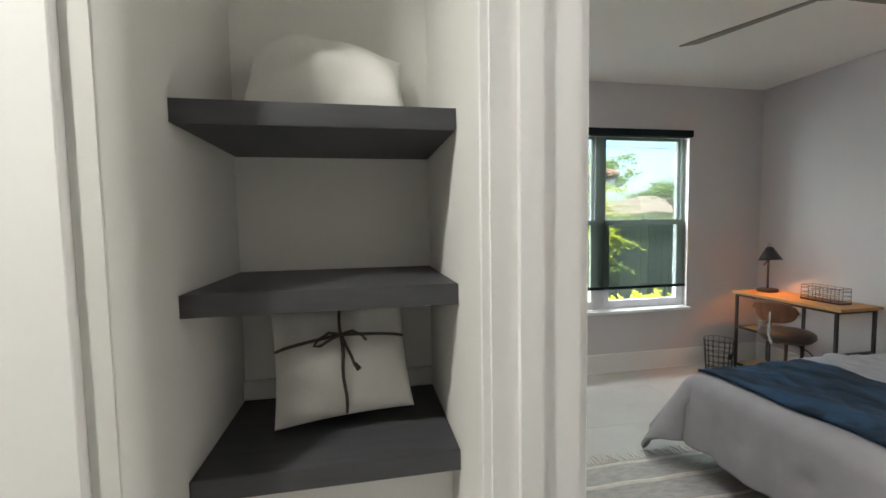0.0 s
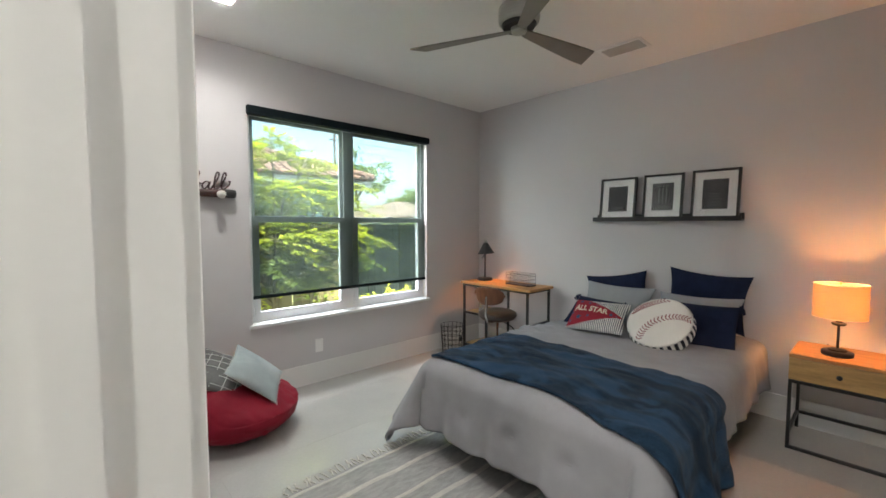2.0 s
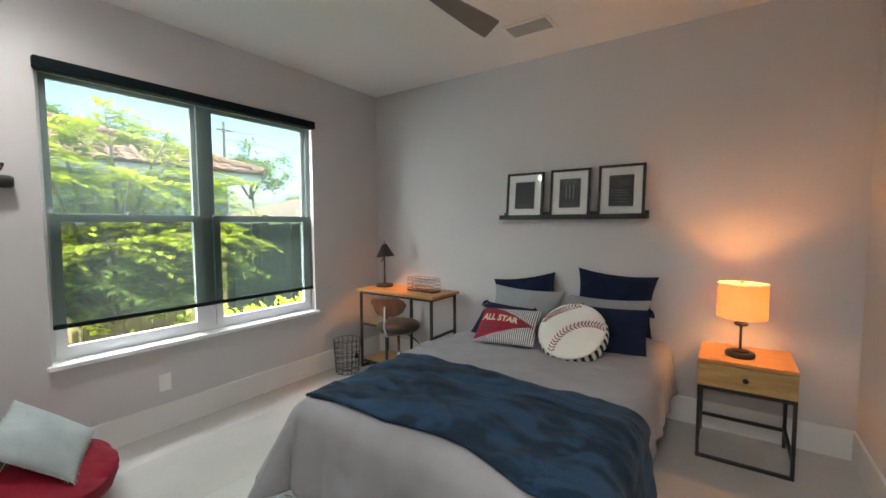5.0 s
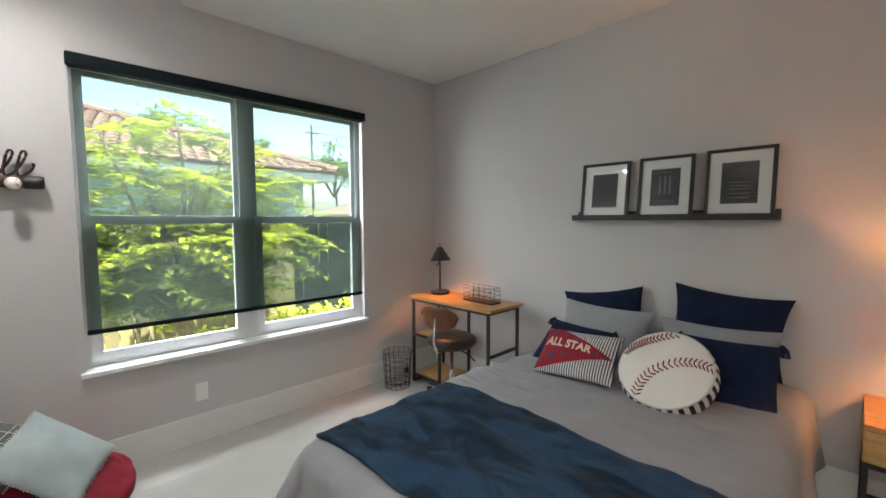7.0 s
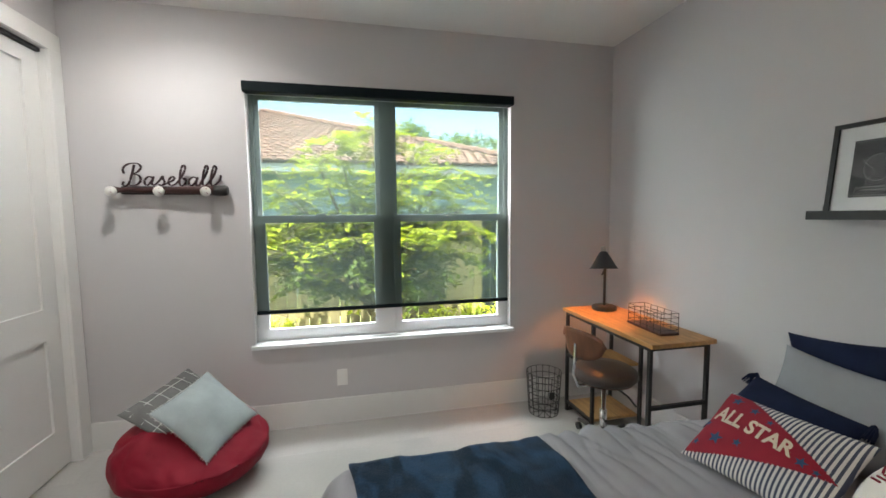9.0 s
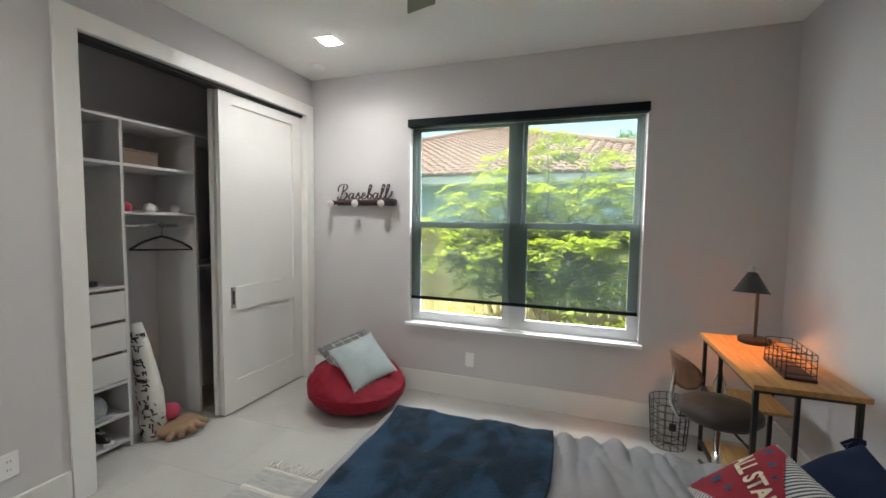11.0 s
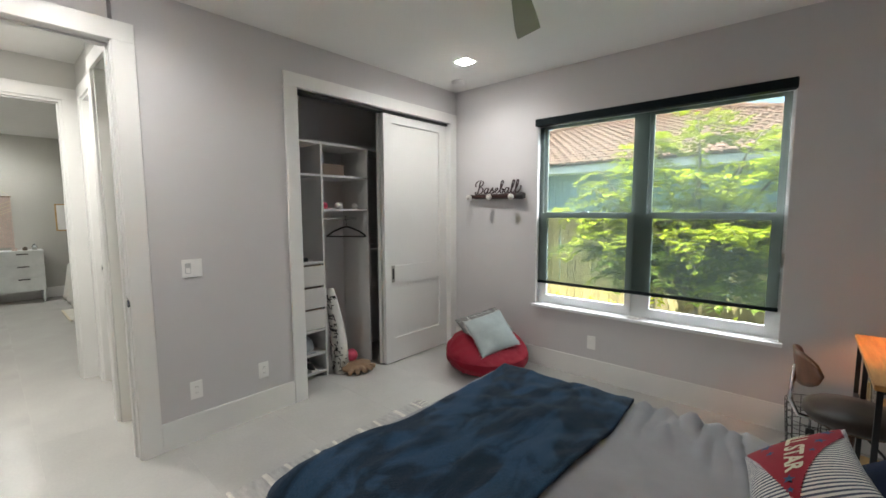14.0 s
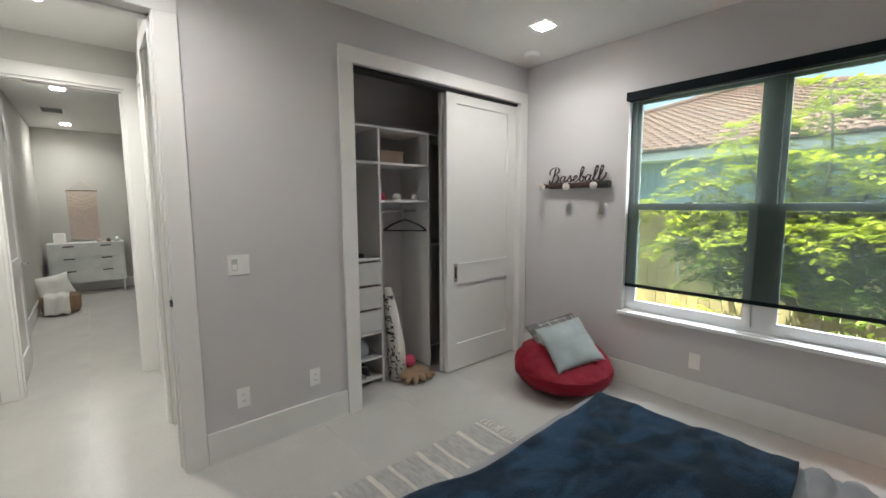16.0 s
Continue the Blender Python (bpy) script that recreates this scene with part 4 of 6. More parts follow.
part("niche_panel", boxes((NX0 + 0.001, NX1 - 0.005, 1.80, 1.82, 0.0, 0.957)), TRIM, None, "white panel closing the niche below", kind="structure")


def place(ob, m):
    ob.matrix_world = m


def tied_pillow():
    w, h, T = 0.315, 0.265, 0.20
    p = thing("throw_pillow", (0, 0, 0), "off-white linen pillow tied with a taupe cord bow", "pillow")
    part("cushion", pillow(w, h, T, 3, 0.05, 36, 0.034), LINEN, p, smooth=True)

    def surfp(x, y, l=0.004):
        bm = bmesh.new()
        v = bm.verts.new((x, y, 0))
        on_pillow([v], w, h, T, l + 0.004, 0.05)
        r = v.co.copy()
        bm.free()
        return r
    bm = bmesh.new()
    tube(bm, [surfp(0.002 * math.sin(k), -h / 2 * 0.9 + h * 0.9 * k / 14) for k in range(15)], 0.0035, 6)
    tube(bm, [surfp(-w / 2 * 0.92 + w * 0.92 * k / 14, 0.045 - 0.012 * abs(k - 7) / 7) for k in range(15)], 0.0035, 6)
    part("cord", bm, CORD, p, "taupe cord", True)
    bm = bmesh.new()
    c = surfp(0, 0.045, 0.008)
    for pts in ([(0, 0, 0), (-0.025, 0.006, 0.006), (-0.05, -0.008, 0.004), (-0.058, -0.018, 0), (-0.045, -0.02, 0.004), (-0.02, -0.008, 0.006), (0, 0, 0)], [(0, 0, 0), (0.025, 0.004, 0.006), (0.045, -0.008, 0.003), (0.053, -0.02, 0)], [(0, 0, 0), (0.008, -0.025, 0.007), (0.018, -0.05, 0.008), (0.024, -0.072, 0.006)]):
        tube(bm, [c + Vector(q) for q in pts], 0.0032, 6)
    tube(bm, [c + Vector((0.024, -0.066, 0.006)), c + Vector((0.032, -0.080, 0.004))], [0.004, 0.006], 6)
    part("bow", bm, CORD, p, "taupe cord bow with tassel", True)
    place(p, Matrix.Translation((2.125, 1.93, 1.138)) @ Matrix.Rotation(radians(4), 4, "Z") @ Matrix.Rotation(radians(68), 4, "X") @ Matrix.Rotation(radians(3), 4, "Z"))


tied_pillow()
p = thing("throw_pillow", (0, 0, 0), "plain off-white linen pillow on the top niche shelf", "pillow")
part("cushion", pillow(0.36, 0.26, 0.19, 4, 0.06, 36, 0.024), LINEN, p, smooth=True)
place(p, Matrix.Translation((2.11, 1.95, 1.775)) @ Matrix.Rotation(radians(50), 4, "X"))


# ---------- bed ----------
BX0, BX1, BY0, BY1, BZ = 4.12, 6.10, 1.70, 2.96, 0.55


def drape(X, Y, lift=0.0, seed=0.0, amp=1.0):
    """A flat cloth point laid over the bed's rectangle."""
    cx, cy = min(max(X, BX0), BX1 + 1), min(max(Y, BY0), BY1)
    ox, oy = X - cx, Y - cy
    d = math.hypot(ox, oy)
    r = 0.07 + lift
    wr = noise.noise(Vector((X * 2.2, Y * 2.2, seed))) * 0.012 + noise.noise(Vector((X * 7, Y * 7, seed + 5))) * 0.005 + abs(noise.noise(Vector((X * 16, Y * 5, seed + 9)))) * 0.005 + abs(noise.noise(Vector((X * 20 + Y * 3, Y * 3.2, seed + 2)))) * (0.075 if lift < 0.01 else 0.006) * min(1, max(0, (X - 4.75) * 4)) * min(1, max(0, 5.9 - X)) * min(1, max(0, (Y - 2.5) * 2.4))
    if d < 1e-6:
        ed = min(X - BX0, Y - BY0, BY1 - Y)
        return Vector((X, Y, BZ + lift + wr * amp - 0.012 * math.exp(-max(0, ed) / 0.12)))
    nx, ny = ox / d, oy / d
    arc = r * math.pi / 2
    if d < arc:
        th = d / r
        out, drop = r * math.sin(th), r * (1 - math.cos(th))
    else:
        out, drop = r, r + (d - arc)
    flare = 0.0
    s = X * ny * 1.0 + Y * nx * 1.0
    if abs(nx) > 0.02 and abs(ny) > 0.02:
        s = math.atan2(ny, nx) * 0.35
        flare = 0.15 * min(1, abs(nx * ny) * 2.5)
    f = max(0.0, (d - 0.06)) / 0.4
    wave = (math.sin(s * 21 + seed) * 0.6 + math.sin(s * 37 + 1.3 + seed) * 0.35 + noise.noise(Vector((s * 5, 3.1, seed))) * 0.9) * 0.028 * f * amp
    out += (0.05 + flare) * f + wave
    drop *= 0.985
    return Vector((cx + nx * out - 0.0, cy + ny * out, max(0.012 + lift, BZ + lift + wr * amp - drop - 0.012)))


def bed():
    b = thing("bed", (5.08, 2.31, 0), "full-size bed made up with a grey comforter", "bed")
    part("bed_frame", boxes((4.10, 6.08, 1.70, 2.92, 0.13, 0.20)), BLACKM, b, "dark metal bed base")
    for x in (4.3, 5.9):
        for y in (1.78, 2.84):
            part("leg", boxes((x - 0.02, x + 0.02, y - 0.02, y + 0.02, 0.0, 0.13)), BLACKM, b)
    part("mattress", boxes((4.14, 6.08, 1.72, 2.94, 0.20, 0.50), bevel=0.04), LINEN, b, "white mattress")
    c = thing("comforter", (5.08, 2.31, 0.6), "grey cotton comforter hanging to just above the floor", "bedding")
    bm = bmesh.new()
    sk = 0.42
    xs = [BX0 - sk + (BX1 - BX0 + sk - 0.01) * i / 190 for i in range(191)]
    ys = [BY0 - 0.31 + (BY1 - BY0 + 0.31 + sk) * j / 110 for j in range(111)]
    g = [[bm.verts.new(drape(x, y)) for y in ys] for x in xs]
    for (tx, ty) in ((3.87, 2.62), (3.87, 1.98), (4.5, 2.7), (5.0, 2.3), (5.3, 2.75), (5.3, 1.9), (3.87, 2.3)):
        for i, x in enumerate(xs):
            for j, y in enumerate(ys):
                e = math.hypot(x - tx, y - ty)
                if e < 0.12:
                    k = math.exp(-(e / 0.045) ** 2) * 0.016
                    g[i][j].co += Vector((k, 0, -k * 0.3)) if x < BX0 else Vector((0, 0, -k))
    for i in range(190):
        for j in range(110):
            bm.faces.new((g[i][j], g[i][j + 1], g[i + 1][j + 1], g[i + 1][j]))
    o = part("cover", bm, COMF, c, smooth=True)
    md = o.modifiers.new("thickness", "SOLIDIFY")
    md.thickness, md.offset = 0.018, -1
    edge = [drape(x, ys[0]) for x in xs[::-1]] + [drape(xs[0], y) for y in ys[1:]] + [drape(x, ys[-1]) for x in xs[1:]]
    part("hem_piping", tube(bmesh.new(), [p + Vector((0, 0, 0.004)) for p in edge], 0.006, 6), COMF, c, "grey piped hem", True)
    for q in ((3.87, 2.62), (3.87, 2.30), (3.87, 1.98), (4.95, 2.1), (5.2, 2.6)):
        pt = drape(*q) + (Vector((-0.002, 0, 0)) if q[0] < BX0 else Vector((0, 0, 0.001)))
        part("tuft_stitch", tube(bmesh.new(), [pt + Vector((0, -0.022, 0)), pt + Vector((0, 0.022, 0.001))], 0.0022, 5), PRINTL, c, "grey tuft stitch")
    # plush throw
    t = thing("throw_blanket", (4.4, 2.3, 0.62), "navy blue plush throw laid across the foot of the bed", "blanket")
    bm = bmesh.new()
    NA, NB_ = 120, 60
    y0, y1 = BY1 + 0.03, BY0 - 0.50
    g = []
    for i in range(NA + 1):
        a = i / NA
        y = y0 + (y1 - y0) * a
        xf = 4.10 + 0.04 * math.sin(math.pi * min(1, a / 0.66)) ** 1.3 - 0.14 * max(0, (a - 0.5) / 0.5) + 0.012 * math.sin(a * 17)
        xb = 4.83 + 0.02 * math.sin(a * 9) - 0.10 * max(0, a - 0.6)
        row = []
        for j in range(NB_ + 1):
            q = j / NB_
            x = xf + (xb - xf) * q
            v = drape(x, y, 0.032, 0.0, 1.5 if a > 0.68 else 1.0)
            wv = noise.noise(Vector((x * 6 + 3, y * 4, 1.0))) * 0.012 + noise.noise(Vector((x * 14, y * 9, 4.0))) * 0.006
            wv += 0.012 * abs(noise.noise(Vector((x * 8, y * 6, 7.0))))
            v.z += wv if a < 0.68 else 0
            v.y -= abs(wv) * 1.5 if a > 0.72 else 0
            row.append(bm.verts.new(v))
        g.append(row)
    for i in range(NA):
        for j in range(NB_):
            bm.faces.new((g[i][j], g[i][j + 1], g[i + 1][j + 1], g[i + 1][j]))
    bmesh.ops.recalc_face_normals(bm, faces=bm.faces[:])
    o = part("cloth", bm, PLUSH, t, smooth=True)
    md = o.modifiers.new("thickness", "SOLIDIFY")
    md.thickness, md.offset = 0.014, 0


bed()


def lean(x, y, z, yaw, tilt, roll=0.0):
    """A pose for a cushion whose front faces yaw (degrees, 180 is -x), tilted back by tilt."""
    return Matrix.Translation((x, y, z)) @ Matrix.Rotation(radians(yaw), 4, "Z") @ Matrix.Rotation(radians(90 - tilt), 4, "Y") @ Matrix.Rotation(radians(90), 4, "Z") @ Matrix.Rotation(radians(roll), 4, "Z")


def cushion(name, label, w, h, T, mt, m, seed=0, cat="pillow", pinch=0.12, crease=0.008):
    o = thing(name, (0, 0, 0), label, cat)
    part("cushion", pillow(w, h, T, seed, pinch, 28, crease), mt, o, smooth=True)
    place(o, m)
    return o


cushion("bed_pillow", "navy blue bed pillow standing against the wall", 0.55, 0.40, 0.14, NAVY, lean(6.055, 2.69, 0.762, 181, 10, 10), 1)
cushion("bed_pillow", "navy blue bed pillow standing against the wall", 0.56, 0.44, 0.13, NAVY, lean(6.06, 2.00, 0.815, 182, 8, -4), 2)
cushion("bed_pillow", "grey bed pillow leaning on a navy one", 0.60, 0.395, 0.17, SHEETG, lean(5.887, 2.63, 0.700, 180, 27, -1), 3)
cushion("bed_pillow", "grey bed pillow leaning on a navy one", 0.57, 0.38, 0.17, SHEETG, lean(5.885, 2.01, 0.692, 180, 28, 1), 4)


def tassel_pillow(m, seed):
    o = thing("throw_pillow", (0, 0, 0), "navy square cushion with corner tassels", "pillow")
    w = 0.42
    part("cushion", pillow(w, 0.36, 0.13, seed, 0.06, 28, 0.01), NAVY, o, smooth=True)
    for sx in (-1, 1):
        for sy in (-1, 1):
            bm = bmesh.new()
            x, y = sx * w * 0.49, sy * 0.177
            tube(bm, [(x, y, 0), (x + sx * 0.01, y + sy * 0.008, 0.004)], 0.009, 8)
            for k in range(10):
                a = k * 0.63
                tube(bm, [(x + sx * 0.01, y + sy * 0.008, 0.004), (x + sx * 0.016 + 0.012 * math.cos(a), y - 0.018 + 0.008 * math.sin(a), 0.006 + 0.01 * math.sin(a)), (x + sx * 0.018 + 0.015 * math.cos(a), y - 0.048, 0.004 + 0.012 * math.sin(a))], 0.0035, 4)
            part("tassel", bm, NAVY, o)
    place(o, m)


tassel_pillow(lean(5.715, 1.925, 0.666, 184, 30, 1), 5)
tassel_pillow(lean(5.665, 2.72, 0.637, 179, 50, -3), 6)


def all_star():
    w, h, T = 0.43, 0.315, 0.11
    o = thing("throw_pillow", (0, 0, 0), "ticking-striped cushion with a red pennant reading ALL STAR", "pillow")
    part("cushion", pillow(w, h, T, 9, 0.06, 40, 0.002), TICK, o, "cream and navy ticking stripe", True)

    def pennant(x, y):
        u, v = (x + w / 2) / w, (y + h / 2) / h
        tip = 0.44
        top = 0.97 if u < 0.20 else 0.97 - (u - 0.20) / 0.75 * (0.97 - tip)
        low = 0.04 + max(0.0, u - 0.05) / 0.90 * (tip - 0.04)
        return 0.025 < u < 0.95 and low < v < top
    bm = sharpen_grid(pennant, w, h, 0.004)
    on_pillow(bm.verts, w, h, T, 0.003, 0.06)
    part("pennant", bm, REDC, o, "red felt pennant", True)
    bm = text_bm("ALL STAR", 0.066, 0.0, 0.0, 0.0, 0.0022)
    bmesh.ops.triangulate(bm, faces=bm.faces[:])
    for v in bm.verts:
        s_ = v.co.x / 0.17
        v.co.x = v.co.x * 0.93 - 0.048
        v.co.y = v.co.y * (1.15 - 0.22 * s_) + 0.020 - 0.022 * s_
    on_pillow(bm.verts, w, h, T, 0.0065, 0.06)
    part("lettering", bm, CREAM, o, "cream felt letters ALL STAR")
    for x, y, r in ((-0.150, 0.112, 0.022), (-0.075, 0.090, 0.018), (-0.012, 0.066, 0.012), (0.112, -0.016, 0.018), (-0.125, -0.062, 0.027), (-0.055, -0.050, 0.016), (-0.182, -0.100, 0.015), (0.150, -0.022, 0.011), (-0.185, -0.015, 0.014)):
        bm = bmesh.new()
        star(bm, x, y, r)
        on_pillow(bm.verts, w, h, T, 0.0062, 0.06)
        part("star", bm, STARB, o, "blue felt star")
    place(o, lean(5.436, 2.557, 0.685, 184.7, 54, 2.8))


all_star()


def ball_pillow():
    R, T = 0.215, 0.15
    o = thing("baseball_pillow", (0, 0, 0), "round white baseball cushion with red stitching and a striped edge", "pillow")

    def zf(r):
        return T / 2 * (0.45 + 0.55 * math.sqrt(max(0, 1 - (r / R) ** 2.4)))
    prof = [(0.001, zf(0))] + [(R * t, zf(R * t)) for t in (0.15, 0.3, 0.45, 0.6, 0.72, 0.82, 0.9, 0.95, 0.985)]
    bm = lathe(bmesh.new(), prof[::-1], (0, 0, 0), 56)
    part("face", bm, BALLW, o, "white plush face", True)
    part("back", lathe(bmesh.new(), [(r, -z) for r, z in prof], (0, 0, 0), 56), BALLW, o, smooth=True)
    seg = 120
    zz = zf(R * 0.985)
    bands = [(R * 0.985, -zz), (R * 1.01, -zz * 0.6), (R * 1.02, 0), (R * 1.01, zz * 0.6), (R * 0.985, zz)]
    bm = bmesh.new()
    rings = [[bm.verts.new((r * math.cos(2 * math.pi * i / seg), r * math.sin(2 * math.pi * i / seg), z)) for i in range(seg)] for r, z in bands]
    for a, b in zip(rings, rings[1:]):
        for i in range(seg):
            bm.faces.new((a[i], a[(i + 1) % seg], b[(i + 1) % seg], b[i])).material_index = (i // 2) % 2
    part("edge_band", bm, [surf("band black", (0.02, 0.02, 0.025), 0.9), BALLW], o, "black and cream striped edge", True)
    for ctrl, n in (([(-0.99, 0.06), (-0.72, 0.37), (-0.38, 0.63), (0.14, 0.96)], 17), ([(-0.38, -0.90), (-0.31, -0.52), (-0.10, -0.14), (0.28, 0.14), (0.64, 0.24), (0.97, 0.22)], 20)):
        P = [Vector((x * R, y * R, 0)) for x, y in ctrl]
        P = [P[0] * 2 - P[1]] + P + [P[-1] * 2 - P[-2]]
        curve = []
        for k in range(1, len(P) - 2):
            for q in range(12):
                t = q / 12
                curve.append(0.5 * ((2 * P[k]) + (P[k + 1] - P[k - 1]) * t + (2 * P[k - 1] - 5 * P[k] + 4 * P[k + 1] - P[k + 2]) * t * t + (3 * P[k] - P[k - 1] - 3 * P[k + 1] + P[k + 2]) * t ** 3))

        def on_face(p):
            return Vector((p.x, p.y, zf(p.length) + 0.001))
        inner = [p for p in curve if p.length < R * 0.97]
        part("seam", tube(bmesh.new(), [on_face(p) for p in inner], 0.0012, 4), BALLW, o, "cream seam")
        for k in range(n):
            f = (k + 0.5) / n * (len(inner) - 2)
            i = int(f)
            p, d = inner[i].lerp(inner[i + 1], f - i), (inner[i + 1] - inner[i]).normalized()
            side = Vector((-d.y, d.x, 0))
            for sg in (-1, 1):
                e = p + side * sg * 0.024 + d * 0.013
                if e.length < R * 0.97:
                    part("stitch", tube(bmesh.new(), [on_face(p + side * sg * 0.002), on_face(e)], 0.0034, 5), STITCH, o)
    place(o, lean(5.495, 2.125, 0.682, 178, 47, 0))


ball_pillow()


# ---------- picture ledge ----------
led_ = thing("picture_ledge", (6.1, 2.36, 1.43), "black wooden picture ledge on the wall above the bed", "shelf")
part("back_board", boxes((XE - 0.014, XE - 0.001, 1.79, 2.93, 1.425, 1.485)), BLACKM, led_)
part("tray", boxes((XE - 0.095, XE - 0.014, 1.79, 2.93, 1.425, 1.438)), BLACKM, led_)
part("lip", boxes((XE - 0.107, XE - 0.0953, 1.79, 2.93, 1.425, 1.462)), BLACKM, led_)


def picture(y0, y1, z1, kind):
    w, h = y1 - y0, (z1 - 1.439) / math.cos(radians(5))
    o = thing("framed_picture", (0, 0, 0), "black framed charcoal print with a wide white mat", "picture frame", "pictures on the ledge")
    t = 0.018
    part("frame", boxes((-w / 2, -w / 2 + t, -0.012, 0.012, 0, h), (w / 2 - t, w / 2, -0.012, 0.012, 0, h), (-w / 2 + t, w / 2 - t, -0.012, 0.012, 0, t), (-w / 2 + t, w / 2 - t, -0.012, 0.012, h - t, h)), BLACKM, o)
    part("mat", boxes((-w / 2 + t, w / 2 - t, -0.002, 0.006, t, h - t)), PAPER, o, "white mat board")
    a, b, c, d = -w * 0.265, w * 0.265, h * 0.20, h * 0.80
    part("print", boxes((a, b, -0.0040, -0.0022, c, d)), PRINT, o, "charcoal print with grey line art")
    bm = bmesh.new()
    if kind == 0:
        tube(bm, [(0.045 * math.cos(k * 0.3), -0.0042, h * 0.5 + 0.05 * math.sin(k * 0.3)) for k in range(21)], 0.0012, 4, True)
        tube(bm, [(-0.03 + 0.02 * math.sin(k * 0.5), -0.0042, h * 0.5 - 0.045 + 0.009 * k) for k in range(11)], 0.0012, 4)
        for z in (0.30, 0.27):
            box(bm, -0.04, 0.04, -0.0046, -0.0041, h * z, h * z + 0.003)
    elif kind == 1:
        for x in (-0.028, 0.0, 0.028):
            box(bm, x - 0.005, x + 0.005, -0.0046, -0.0041, h * 0.38, h * 0.68)
        box(bm, -0.05, 0.05, -0.0046, -0.0041, h * 0.73, h * 0.73 + 0.004)
        box(bm, -0.04, 0.04, -0.0046, -0.0041, h * 0.27, h * 0.27 + 0.003)
    else:
        tube(bm, [(0.026 * math.cos(k * 0.4), -0.0042, h * 0.64 + 0.022 * math.sin(k * 0.4)) for k in range(16)], 0.0014, 4, True)
        for z in (0.50, 0.45, 0.40, 0.34, 0.28):
            box(bm, -0.045, 0.045, -0.0046, -0.0041, h * z, h * z + 0.004)
    box(bm, a + 0.006, b - 0.006, -0.0046, -0.0041, d - 0.008, d - 0.0065)
    box(bm, a + 0.006, b - 0.006, -0.0046, -0.0041, c + 0.0065, c + 0.008)
    part("line_art", bm, PRINTL, o, "grey line drawing")
    gz = part("glazing", boxes((-w / 2 + t, w / 2 - t, -0.009, -0.0075, t, h - t)), PICGLASS, o, "clear glazing")
    gz.visible_shadow = False
    place(o, Matrix.Translation((XE - 0.075, (y0 + y1) / 2, 1.4395)) @ Matrix.Rotation(radians(-90), 4, "Z") @ Matrix.Rotation(radians(-6), 4, "X"))


picture(2.56, 2.88, 1.81, 0)
picture(2.19, 2.50, 1.815, 1)
picture(1.81, 2.13, 1.82, 2)


